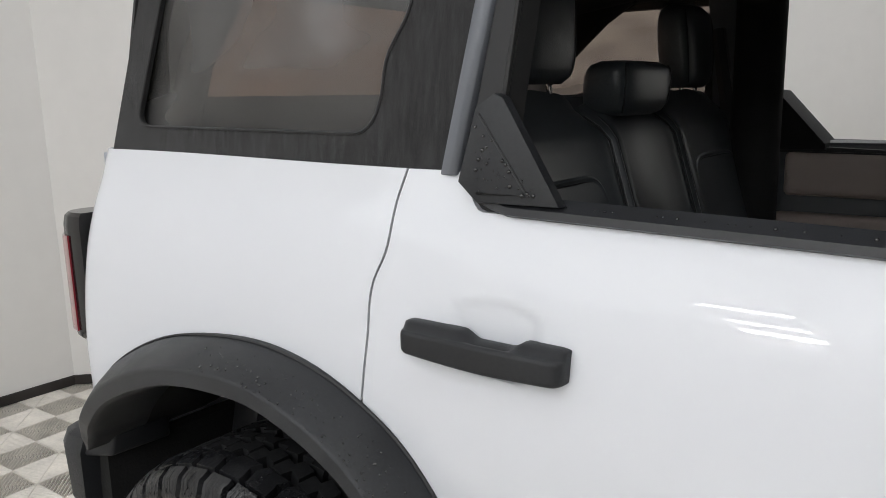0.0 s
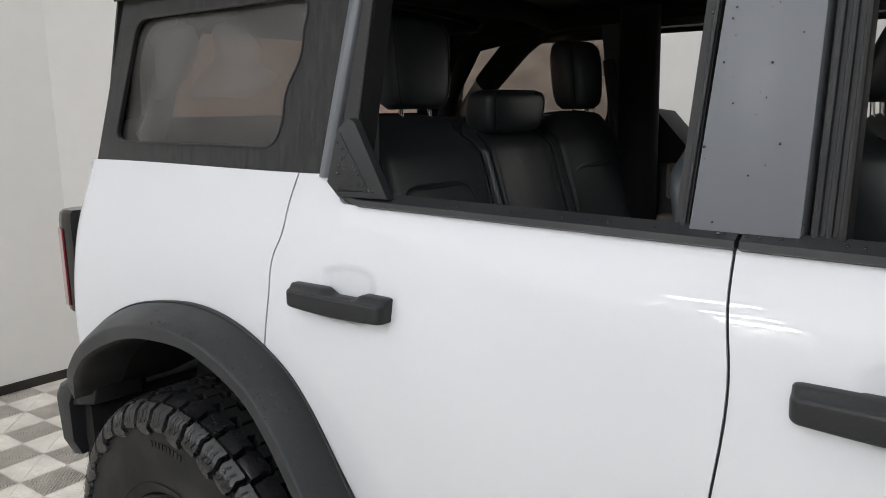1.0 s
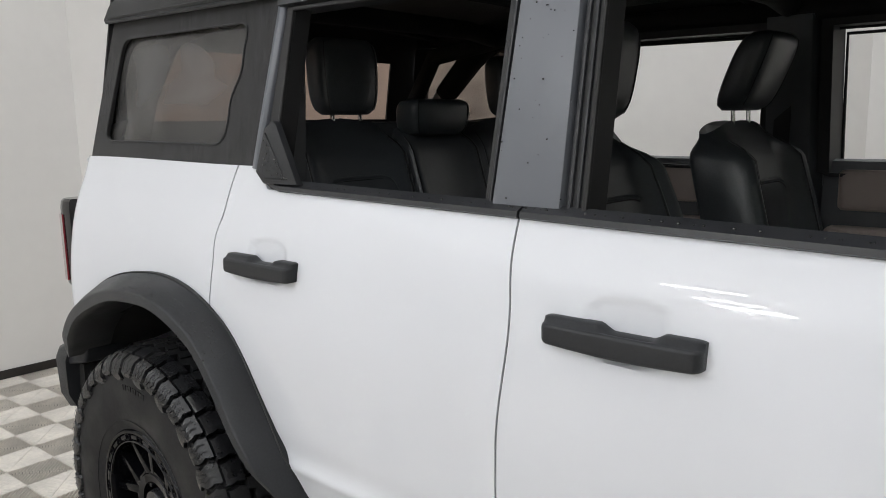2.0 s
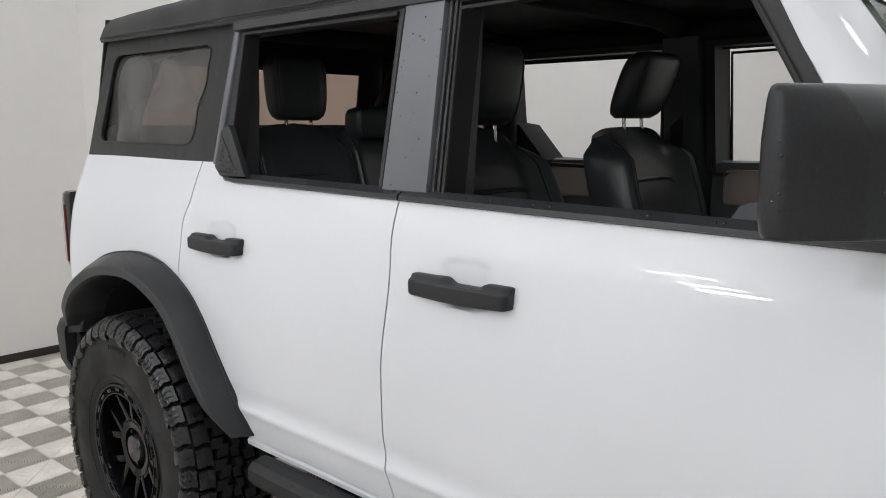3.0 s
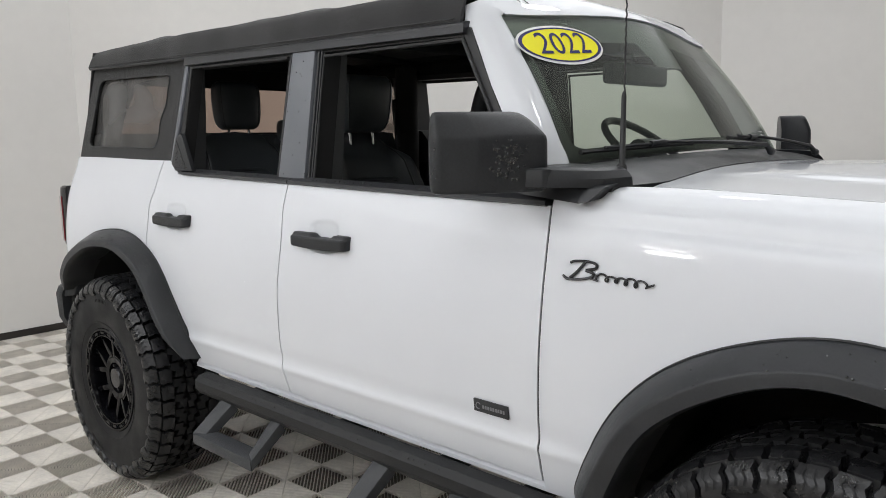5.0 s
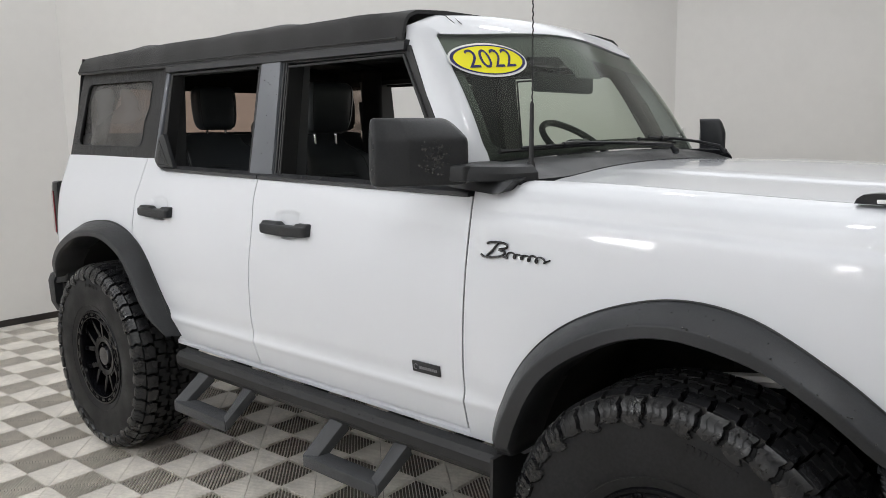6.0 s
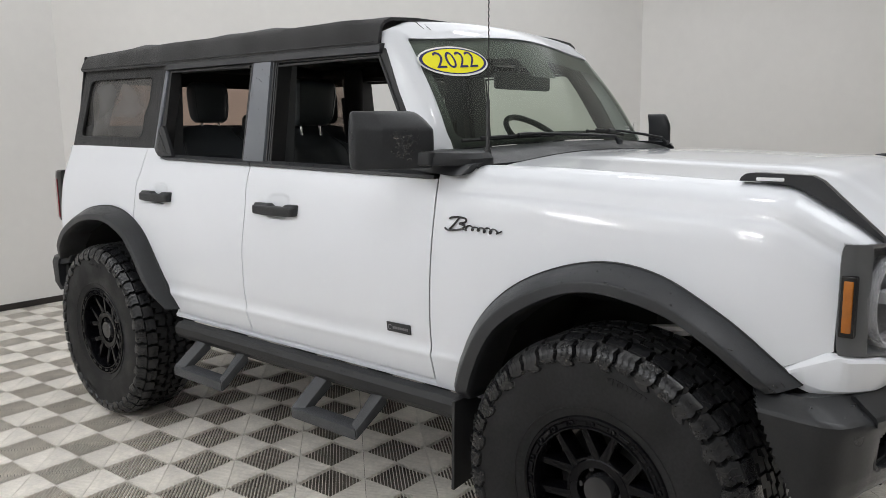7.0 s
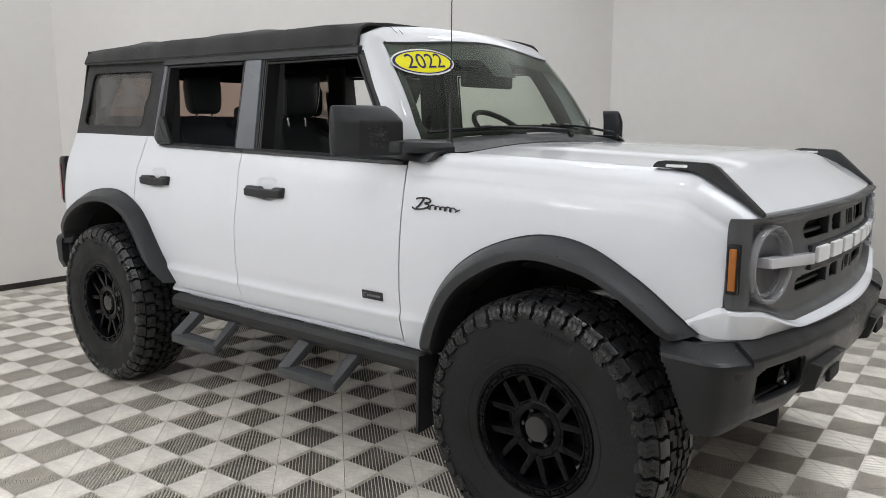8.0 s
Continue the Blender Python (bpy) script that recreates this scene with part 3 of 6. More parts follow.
    if side > 0:
        part("inner_corner_trim", prism([(.36, 1.370), (.585, 1.370), (.585, 1.386), (.455, 1.530), (.36, 1.545)], lambda x, z, d: (x, side * (0.850 - d), z), 0.145, 0.004), LINER, car)
    if side > 0:
        bmesh.ops.translate(tri, vec=(-.045, 0, 0), verts=tri.verts)
    trim = part("window_corner_trim", tri, PLASTIC if side < 0 else LINER, car, "black corner trim beaded with water")
    part("trim_groove", tube([(.425, side * (up_y(1.505) + 0.0305), 1.505), (.512, side * (up_y(1.398) + 0.0305), 1.398), (.43, side * (up_y(1.398) + 0.0305), 1.398)], 0.0020, 6), SEAL, trim)
    # rail above the doors
    rail = loft([[(x, side * y, z) for y, z in ((.808, zr - .018), (.818, zr - .014), (.816, zr + .012), (.802, zr + .018), (.74, zr + .018), (.74, zr - .03))] for x in np.linspace(.43, 1.915, 16) for zr in [1.818 - 0.0155 * (x - .43)]])
    part("roof_rail", rail, TRIM, car, "black roof side rail", angle=30)

    # door handles
    for x0, zc, button in ((0.338, 1.193, False), (1.272, 1.181, True)):
        w = lambda x, z: side_y(x, z)
        L = 0.262 if not button else 0.274
        rings = []
        for k in range(57):
            f = 0.5 - 0.5 * math.cos(math.pi * k / 56)
            x = x0 + L * f
            near = min(f, 1 - f) * L
            turn = math.sqrt(max(0.0, 1 - (1 - min(near / 0.016, 1.0)) ** 2))
            grip = smooth01(.098, .124, L * f) * smooth01(L - .060, L - .086, L * f)
            top, back, foot = .0140 - .003 * (1 - turn), .0240 - .0115 * grip - .003 * (1 - turn), -.0215 - .0045 * math.sin(math.pi * f) + .004 * (1 - turn)
            out = .034 * (0.45 + 0.55 * turn) * (1 - 0.16 * abs(f - 0.55))
            ring = [(-.006, foot)]
            for cy, cz, a0 in ((out - .009, foot + .009, -90), (out - .007, top - .007, 0)):
                r = .009 if a0 < 0 else .007
                ring += [(cy + r * math.cos(radians(a0 + 15 * j)), cz + r * math.sin(radians(a0 + 15 * j))) for j in range(7)]
            ring += [(out * .52, back - .003), (out * .42, back), (-.006, back)]
            rings.append([(x, side * (w(x, 1.18) - 0.002 + dy), zc + dz) for dy, dz in ring])
        bm = loft(rings)
        handle = part("door_handle", bm, PLASTIC, car, "black door handle beaded with water", angle=50)
        if button:
            bx = x0 + 0.80 * L
            part("lock_button", box(bx - 0.011, bx + 0.011, *sorted((side * (w(bx, 1.18) + .016), side * (w(bx, 1.18) + .0285))), zc - .012, zc + .002, 0.003), TRIM, handle)

    # sill-mounted step bar with two drop steps
    bar = loft([[(x, side * y, z) for y, z in ((.930, .602), (.968, .596), (.985, .578), (.985, .548), (.968, .524), (.930, .522), (.905, .54), (.905, .588))] for x in (0.652, 0.66, 1.2, 1.8, 2.385, 2.393)])
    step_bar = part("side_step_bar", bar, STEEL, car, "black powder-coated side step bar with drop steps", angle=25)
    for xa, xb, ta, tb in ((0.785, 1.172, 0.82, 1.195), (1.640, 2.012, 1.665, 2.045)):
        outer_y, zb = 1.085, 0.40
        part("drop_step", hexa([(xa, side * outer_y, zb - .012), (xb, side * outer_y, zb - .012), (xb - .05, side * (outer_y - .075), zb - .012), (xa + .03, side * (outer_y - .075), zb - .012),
                                (xa + .006, side * outer_y, zb + .030), (xb - .006, side * outer_y, zb + .030), (xb - .05, side * (outer_y - .07), zb + .034), (xa + .03, side * (outer_y - .07), zb + .034)], 0.008), STEEL_LIT, step_bar, angle=25)
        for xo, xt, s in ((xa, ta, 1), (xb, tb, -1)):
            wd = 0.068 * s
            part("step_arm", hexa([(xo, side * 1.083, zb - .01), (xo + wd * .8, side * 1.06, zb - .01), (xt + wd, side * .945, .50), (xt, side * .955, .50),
                                   (xo, side * 1.083, zb + .030), (xo + wd * .8, side * 1.06, zb + .030), (xt + wd, side * .955, .545), (xt, side * .965, .545)], 0.006), STEEL_LIT, step_bar, angle=25)
    for xm in (0.95, 1.45, 1.9, 2.2):
        part("mounting_bracket", box(xm - .03, xm + .03, *sorted((side * .70, side * .93)), .545, .585, .006), STEEL, step_bar)

    # mud flap
    flap = prism([(0, 0), (.21, 0.02), (.21, .27), (.17, .31), (0.0, .31)], lambda a, b, d: (2.405 + d + 0.02 * b, side * (1.022 - a), 0.302 + b), 0.012, 0.003)
    part("mud_flap", flap, SEAL, car, "black rubber mud flap", angle=25)

    # tail light
    tail_rings = []
    for z, s in ((0.990, .80), (0.998, .94), (1.02, 1), (1.15, 1), (1.262, 1), (1.284, .94), (1.292, .80)):
        tail_rings.append([(-.70 + (x + .70) * s, side * (.84 + (y - .84) * s), z) for x, y in ((-.648, .904), (-.690, .908), (-.728, .900), (-.752, .878), (-.760, .84), (-.75, .76), (-.648, .76))])
    lamp = part("tail_light", loft(tail_rings), SMOKE, car, "smoked black tail light with a red bar", angle=35)
    part("red_bar", loft([[(x, side * y, z) for x, y in ((-.694, .9115), (-.728, .9055), (-.757, .885), (-.768, .85), (-.768, .82), (-.74, .82), (-.70, .86))] for z in (1.015, 1.02, 1.235, 1.24)]), REDLENS, lamp, "red tail-light lens")

    # mirror on its arm
    plan = spline([(2.158, .934), (2.114, 1.03), (2.078, 1.108), (2.082, 1.139), (2.108, 1.144), (2.135, 1.122), (2.178, 1.087), (2.192, 1.070), (2.230, 1.012), (2.264, .955), (2.270, .936), (2.258, .922), (2.20, .918), (2.168, .922)], 64, True)
    rings = []
    for z, s, g in ((1.368, .90, 1), (1.370, .945, 1), (1.377, .975, 1), (1.391, .994, 1), (1.41, 1.0, 1), (1.45, 1.004, 1), (1.488, 1.0, 1), (1.498, .996, .988), (1.506, .990, .955), (1.522, .982, .86), (1.538, .970, .75), (1.548, .952, .67), (1.555, .918, .60), (1.558, .86, .54)):
        g = g if side < 0 else 1 - (1 - g) * .30
        rings.append([(2.083 + (2.15 + (x - 2.15) * s - 2.083) * g, side * (1.02 + (y - 1.02) * s), z) for x, y in plan])
    if side > 0:
        rings = [[(x + .055, y * 1.03 + .02, z) for x, y, z in ring] for ring in rings]
    mirror = part("door_mirror", loft(rings), PLASTIC, car, "black square door mirror beaded with water", angle=65)
    part("mirror_glass", hexa([(2.137, side * .955, 1.405), (2.141, side * .957, 1.405), (2.091, side * 1.097, 1.405), (2.087, side * 1.095, 1.405), (2.137, side * .955, 1.52), (2.141, side * .957, 1.52), (2.091, side * 1.097, 1.52), (2.087, side * 1.095, 1.52)], 0.001, 1), MIRROR, mirror, "silvered mirror glass")
    arm = loft([[(x, side * y, z) for x, y, z in ring] for ring in (
        ((2.225, .985, 1.380), (2.288, .968, 1.380), (2.296, .960, 1.400), (2.292, .955, 1.420), (2.282, .955, 1.426), (2.215, .965, 1.426), (2.200, .975, 1.400)),
        ((2.235, .955, 1.378), (2.330, .935, 1.378), (2.338, .928, 1.398), (2.330, .920, 1.418), (2.316, .915, 1.425), (2.225, .920, 1.426), (2.210, .935, 1.400)),
        ((2.250, .900, 1.376), (2.385, .888, 1.378), (2.396, .880, 1.398), (2.386, .868, 1.416), (2.370, .860, 1.423), (2.230, .860, 1.428), (2.215, .880, 1.400)),
        ((2.250, .810, 1.372), (2.432, .815, 1.377), (2.424, .805, 1.400), (2.406, .800, 1.416), (2.392, .795, 1.422), (2.230, .790, 1.430), (2.215, .800, 1.400)))])
    part("mirror_arm", arm, PLASTIC, mirror, angle=24)
    part("arm_knuckle", hexa([(2.222, side * .992, 1.378), (2.290, side * .974, 1.378), (2.300, side * .946, 1.378), (2.225, side * .950, 1.378), (2.222, side * .990, 1.424), (2.288, side * .972, 1.424), (2.298, side * .946, 1.424), (2.225, side * .950, 1.424)], 0.007, 3), PLASTIC, mirror, angle=32)
    part("mirror_foot", hexa([(2.15, side * .886, 1.354), (2.352, side * .922, 1.340), (2.372, side * .918, 1.344), (2.40, side * .82, 1.36), (2.15, side * .872, 1.378), (2.34, side * .900, 1.376), (2.412, side * .900, 1.383), (2.41, side * .80, 1.39)], 0.005), TRIM, mirror)

    # front corner marker lamp
    marker = part("side_marker", box(3.520, 3.556, *sorted((side * .84, side * .913)), 0.992, 1.142, 0.006), SMOKE, car, "black-framed amber side marker lamp")
    part("amber_lens", box(3.527, 3.549, *sorted((side * .86, side * .9165)), 1.004, 1.130, 0.004), AMBER, marker, "amber reflector lens")

    # trail sight on the wing top
    pts = [(3.246, fender_top(3.246) + .002), (3.250, 1.362), (3.262, 1.371), (3.286, 1.374), (3.423, 1.369), (3.447, 1.357), (3.588, 1.226), (3.590, 1.212)]
    pts += [(x, fender_top(x) + .003) for x in (3.54, 3.50, 3.46, 3.43, 3.40, 3.36, 3.30)]
    sight = prism(pts, lambda x, z, d: (x, side * (0.834 - d - 0.02 * (x - 3.25)), z), 0.034, 0.004)
    bar = part("wing_sight", sight, PLASTIC, car, "black wing-top sight bar", angle=30)
    part("sight_slot", box(3.288, 3.358, *sorted((side * .785, side * .8352)), 1.3525, 1.3625, 0.004), LETTER, bar, "pale slot through the sight bar")
    return handle


for side in (-1, 1):
    build_side(side)

# ---------------------------------------------------------------- front end
front_plan = spline([(3.506, -.910), (3.540, -.897), (3.572, -.862), (3.596, -.77), (3.625, -.55), (3.648, -.28), (3.656, 0), (3.648, .28), (3.625, .55), (3.596, .77), (3.572, .862), (3.540, .897), (3.506, .910)], 161)


def plan_at(u):
    i = u * 160
    k = min(int(i), 159)
    return front_plan[k] + (front_plan[k + 1] - front_plan[k]) * (i - k)


def front_x(y):
    return float(np.interp(y, front_plan[:, 1], front_plan[:, 0]))


def hood_z(x, y):
    q = abs(y) / 0.80
    reach = (front_x(y) - 3.588) * smooth01(2.9, 3.45, x)
    crown = 0.030 * (1 - q ** 2.4) * (1 - smooth01(3.25, 3.62, x - reach))
    bulge = 0.009 * smooth01(0.56, 0.50, abs(y)) * smooth01(3.58, 3.25, x - reach) * smooth01(2.46, 2.80, x)
    return fender_top(x - reach) + crown + bulge


def hood(u, v):
    y = -0.795 + 1.59 * v
    x0 = 2.475 - 0.035 * (1 - (y / 0.8) ** 2)
    x1 = front_x(y) - 0.016
    x = x0 + (x1 - x0) * u
    return (x, y, hood_z(x, y))


bm = grid(hood, 70, 60)
edge = [e for e in bm.edges if len(e.link_faces) == 1]
made = bmesh.ops.extrude_edge_only(bm, edges=edge)["geom"]
for v in [g for g in made if isinstance(g, bmesh.types.BMVert)]:
    v.co.z -= 0.022
part("bonnet", bm, WHITE, car, "white painted bonnet with a shallow centre rise", angle=50)


# grille shell between the lamps
SLOTS = []
for s in (-1, 1):
    for a, b in ((.205, .475), (.045, .170)):
        SLOTS.append((*sorted((s * a, s * b)), 1.112, 1.172))
    for a, b in ((.190, .520), (.045, .155)):
        SLOTS.append((*sorted((s * a, s * b)), .945, 0.995))


def grille_foot(y):
    return 0.866 + 0.080 * smooth01(0.56, 0.89, abs(y))


def grille(u, v):
    x, y = plan_at(u)
    s = min(u, 1 - u) * 2.2
    inset = 0.045 - math.sqrt(max(0.0, 0.045 ** 2 - max(0.0, 0.045 - s) ** 2))
    lo, hi = grille_foot(y) + inset, 1.215 - inset
    z = lo + (hi - lo) * v
    rim = max(smooth01(0.09, 0.02, v), smooth01(0.91, 0.98, v), smooth01(0.862, 0.874, abs(y)))
    depth = 0.028 * (1 - rim) - 0.014 * math.exp(-((z - 1.055) / 0.05) ** 2) * smooth01(0.66, 0.5, abs(y))
    return (x + 0.012 - depth, y, z)


def not_slot(c):
    for a, b, z0, z1 in SLOTS:
        if (2 * (c.y - a) / (b - a) - 1) ** 8 + (2 * (c.z - z0) / (z1 - z0) - 1) ** 4 < 1:
            return False
    for s in (-1, 1):
        if math.hypot(c.y - s * 0.762, c.z - 1.068) < 0.112:
            return False
    return True


bm = grid(grille, 360, 84, not_slot)
shell = part("grille", thicken(bm, 0.012), GRILLE, car, "dark grey painted grille with slots and block marks", angle=45)
part("grille_backing", loft([[(front_x(y) - 0.06, y, z) for z in (.89, 1.20)] + [(front_x(y) - 0.10, y, z) for z in (1.20, .89)] for y in np.linspace(-.84, .84, 30)]), LINER, shell)
part("top_lip", loft([[(front_x(y) + a, y, z) for a, z in ((-.02, 1.216), (.012, 1.216), (.018, 1.211), (-.02, 1.208))] for y in np.linspace(-.80, .80, 50)]), TRIM, shell)
for a, b, z0, z1 in SLOTS:
    y = b - .012 if a < 0 else a + .012
    part("slot_rib", box(front_x(y) - 0.050, front_x(y) - 0.012, y - 0.012, y + 0.012, z0 - .004, z1 + .004, 0.005), TRIM, shell)
    part("slot_shutter", loft([[(front_x(y) + d, y, z) for d, z in ((-.046, z0 + .018), (-.036, z0 + .014), (-.036, z0 + .022), (-.046, z0 + .026))] for y in np.linspace(a, b, 12)]), CABIN, shell)
# the maker's name on the bar is kept as six plain blocks
for k in range(6):
    y = -0.416 + 0.1605 * k
    x = front_x(y)
    bm = hexa([(front_x(y) - .012, y, 1.034), (front_x(y) + .019, y, 1.034), (front_x(y + .116) + .019, y + .116, 1.034), (front_x(y + .116) - .012, y + .116, 1.034),
               (front_x(y) - .012, y, 1.086), (front_x(y) + .019, y, 1.086), (front_x(y + .116) + .019, y + .116, 1.086), (front_x(y + .116) - .012, y + .116, 1.086)], 0.004)
    part("name_block", bm, LETTER, shell, "raised white block on the grille bar", smooth=False)
part("name_bar", loft([[(front_x(y) + a, y, z) for a, z in ((-.02, 1.012), (.006, 1.012), (.006, 1.094), (-.02, 1.094))] for y in np.linspace(-.45, .56, 30)]), TRIM, shell)

# headlights
for side in (-1, 1):
    cy, cz = side * 0.762, 1.068
    sl = (front_x(0.70) - front_x(0.83)) / 0.13

    def disc(profile, n=40):
        rings = []
        for r, a in profile:
            rings.append([(front_x(0.765) + a - sl * (abs(cy + r * math.cos(t)) - 0.765), cy + r * math.cos(t), cz + r * math.sin(t)) for t in (2 * math.pi * k / n for k in range(n))])
        return loft(rings, cap=False)
    lamp = part("headlight", disc([(0.117, -0.03), (0.120, 0.000), (0.119, 0.010), (0.115, 0.016), (0.109, 0.015), (0.106, 0.006), (0.105, -0.014)]), RINGGLASS, car, "round headlight with a clear ring and light bar", angle=30)
    part("bowl", disc([(0.110, -0.010), (0.098, -0.016), (0.072, -0.030), (0.03, -0.036), (0.002, -0.036)]), LAMPBOWL, lamp)
    part("lens", disc([(0.110, 0.006), (0.085, 0.012), (0.04, 0.016), (0.001, 0.017)]), LENS, lamp, "clear lamp lens").visible_shadow = False
    part("inner_ring", disc([(0.100, -0.012), (0.101, -0.004), (0.097, 0.000), (0.090, -0.004), (0.089, -0.014)]), RINGGLASS, lamp, "pale inner light ring")
    y0, y1 = side * 0.800, side * 0.455
    part("light_bar", hexa([(front_x(y0) - .02, y0, 1.062), (front_x(y0) + .026, y0, 1.062), (front_x(y1) + .020, y1, 1.034), (front_x(y1) - .02, y1, 1.034), (front_x(y0) - .02, y0, 1.092), (front_x(y0) + .026, y0, 1.092), (front_x(y1) + .020, y1, 1.072), (front_x(y1) - .02, y1, 1.072)], 0.004), CLEARBAR, lamp, "frosted light bar")

# white lip under the grille, running back to the flares
plan2 = spline([(3.392, -.928), (3.47, -.920), (3.535, -.900), (3.588, -.838), (3.606, -.76), (3.644, -.55), (3.674, -.28), (3.688, 0), (3.674, .28), (3.644, .55), (3.606, .76), (3.588, .838), (3.535, .900), (3.47, .920), (3.392, .928)], 101)
rings = []
for x, y in plan2:
    hi = min(grille_foot(y) + 0.004, wing_seam(x) - 0.002) if x < 3.53 else grille_foot(y) + 0.002
    lo = 0.838 - 0.022 * (1 - smooth01(0.3, 0.80, abs(y))) + 0.022 * smooth01(3.50, 3.40, x)
    s = smooth01(3.38, 3.56, x)
    rings.append([(x - .05 * s, y * 0.965, hi), (x - .008 * s, y * .996, hi), (x + .016 * s, y * 1.003, hi - .010), (x + .020 * s, y * 1.004, hi - .018), (x + .006 * s, y * .999, lo + .018), (x - .016 * s, y * .990, lo), (x - .06 * s, y * 0.95, lo)])
part("front_lip", loft(rings), WHITE, car, "white painted lip under the grille", angle=18)

# front bumper
def corner_cut(points, times):
    """Rounds the corners of a row of points a little."""
    p = [np.array(q, float) for q in points]
    for _ in range(times):
        p = [p[0]] + [q for a, b in zip(p, p[1:]) for q in (a * .82 + b * .18, a * .18 + b * .82)] + [p[-1]]
    return np.array(p)


def evenly(points, n):
    p = np.array(points, float)
    d = np.concatenate([[0], np.cumsum(np.linalg.norm(np.diff(p, axis=0), axis=1))])
    return np.stack([np.interp(np.linspace(0, d[-1], n), d, p[:, k]) for k in range(p.shape[1])], 1)


half_plan = [(3.360, -1.012), (3.550, -1.034), (3.626, -.925), (3.690, -.640), (3.712, -.30), (3.722, 0)]
bump_plan = evenly(corner_cut(half_plan + [(x, -y) for x, y in half_plan[-2::-1]], 3), 281)


def pocket(c):
    u, v = (abs(c.y) - 0.765) / 0.140, (c.z - 0.728) / 0.052
    return not (u ** 6 + v ** 6 < 1 and c.x > 3.5)


rings = []
for x, y in bump_plan:
    e = smooth01(0.62, 1.0, abs(y))
    low = 0.655 - 0.045 * smooth01(0.55, 0.72, abs(y)) - 0.035 * smooth01(0.90, 1.02, abs(y))
    rings.append([(x - .11, y * 0.92, 0.842), (x - .072, y * .950, 0.846 + .003 * e), (x - .060, y * .960, 0.842), (x - .010, y * .995, 0.812), (x + .000, y, 0.803), (x + .002, y, 0.792), (x + .002, y, 0.784), (x - .008, y * .996, low + .50 * (.74 - low)), (x - .016, y * .992, low + .22 * (.74 - low)), (x - .026, y * .986, low + .05 * (.74 - low)), (x - .05, y * .97, low), (x - .14, y * .90, low + .01)])
bm = bmesh.new()
def along(r, n):
    """n points along a row of straight pieces, corners kept."""
    r = np.array(r)
    s = np.concatenate([[0], np.cumsum(np.linalg.norm(np.diff(r, axis=0), axis=1))])
    return np.stack([np.interp(np.linspace(0, s[-1], n), s, r[:, k]) for k in range(3)], 1)


rows = [[bm.verts.new(p) for p in along(r, 84)] for r in rings]
for a, b in zip(rows, rows[1:]):
    for j in range(83):
        q = (a[j], b[j], b[j + 1], a[j + 1])
        ctr = sum((v.co for v in q), Vector()) / 4
        back = 3.366 + 0.115 * (0.825 - ctr.z) / 0.25
        if pocket(ctr) and not (abs(ctr.y) > 0.8 and ctr.x < back):
            bm.faces.new(q)
for v in [v for v in bm.verts if not v.link_faces]:
    bm.verts.remove(v)
bumper = part("front_bumper", thicken(bm, 0.02), BUMPER, car, "black moulded front bumper beaded with water", angle=16)
part("bumper_core", loft([[(x - .11, y * .93, z) for z in (.70, .80)] + [(x - .17, y * .9, z) for z in (.80, .70)] for x, y in bump_plan[32:-32]]), LINER, bumper)


def bump_x(y):
    k = int(np.argmin(np.abs(bump_plan[:, 1] - y) + (bump_plan[:, 0] < 3.5)))
    return float(bump_plan[k, 0])


for side in (-1, 1):
    rim = []
    for t in np.linspace(0, 2 * math.pi, 57):
        c, s = math.cos(t), math.sin(t)
        y = side * (0.765 + 0.143 * math.copysign(abs(c) ** .36, c))
        rim.append((bump_x(y) - .012, y, 0.728 + 0.055 * math.copysign(abs(s) ** .36, s)))
    part("pocket_rim", tube(rim, 0.0075, 8, False), BUMPER, bumper)
    ABOUT_CENTRE[0] = False
    part("fog_lamp", revolve([(0.036, .05), (0.038, 0.0), (0.032, -0.004), (0.027, .004), (0.001, -.004)], 24, at=(0, 0, 0)), SMOKE, bumper, "small round fog lamp").matrix_local = pose(3.640, true_y(side * 0.690, 3.6), 0.712, 0, 0, 90 + side * 10)
    ABOUT_CENTRE[0] = True
    slab = []
    for x, y in evenly([(bump_x(v) - .002, v) for v in np.linspace(side * .545, side * .93, 24)], 24):
        slab.append([(x - .062, y * .958, .838), (x - .056, y * .964, .851), (x - .048, y * .970, .851), (x + .004, y * 1.0, .818), (x + .009, y * 1.003, .808), (x + .009, y * 1.003, .796), (x - .006, y * .99, .790)])
    part("top_pad", loft(slab), BUMPER, bumper, "raised black pad on the bumper top", angle=20)
    part("pocket_back", box(3.530, 3.545, *sorted((side * .50, side * .92)), .66, .80), LINER, bumper)
    part("pocket_floor", hexa([(3.54, side * .58, .676), (3.655, side * .58, .682), (3.610, side * .90, .678), (3.54, side * .90, .676), (3.54, side * .58, .684), (3.655, side * .58, .690), (3.610, side * .90, .688), (3.54, side * .90, .684)], 0.002, 1), BUMPER, bumper)
    tow = part("tow_block", hexa([(3.57, side * .27, .605), (3.712, side * .28, .645), (3.706, side * .575, .645), (3.57, side * .605, .600), (3.57, side * .27, .765), (3.738, side * .28, .728), (3.728, side * .575, .728), (3.57, side * .605, .765)], 0.006), BUMPER, bumper, "black bumper horn over the tow eye", angle=25)
    part("tow_slot", box(3.716, 3.731, *sorted((side * .345, side * .48)), .655, .700, 0.006), LINER, tow)

# ---------------------------------------------------------------- scuttle, windscreen and its frame
GLASS_B = [(2.252, -.806, 1.430), (2.335, 0, 1.452), (2.252, .806, 1.430)]
GLASS_T = [(1.984, -.738, 1.826), (2.040, 0, 1.866), (1.984, .738, 1.826)]
gb, gt = spline(GLASS_B, 41), spline(GLASS_T, 41)


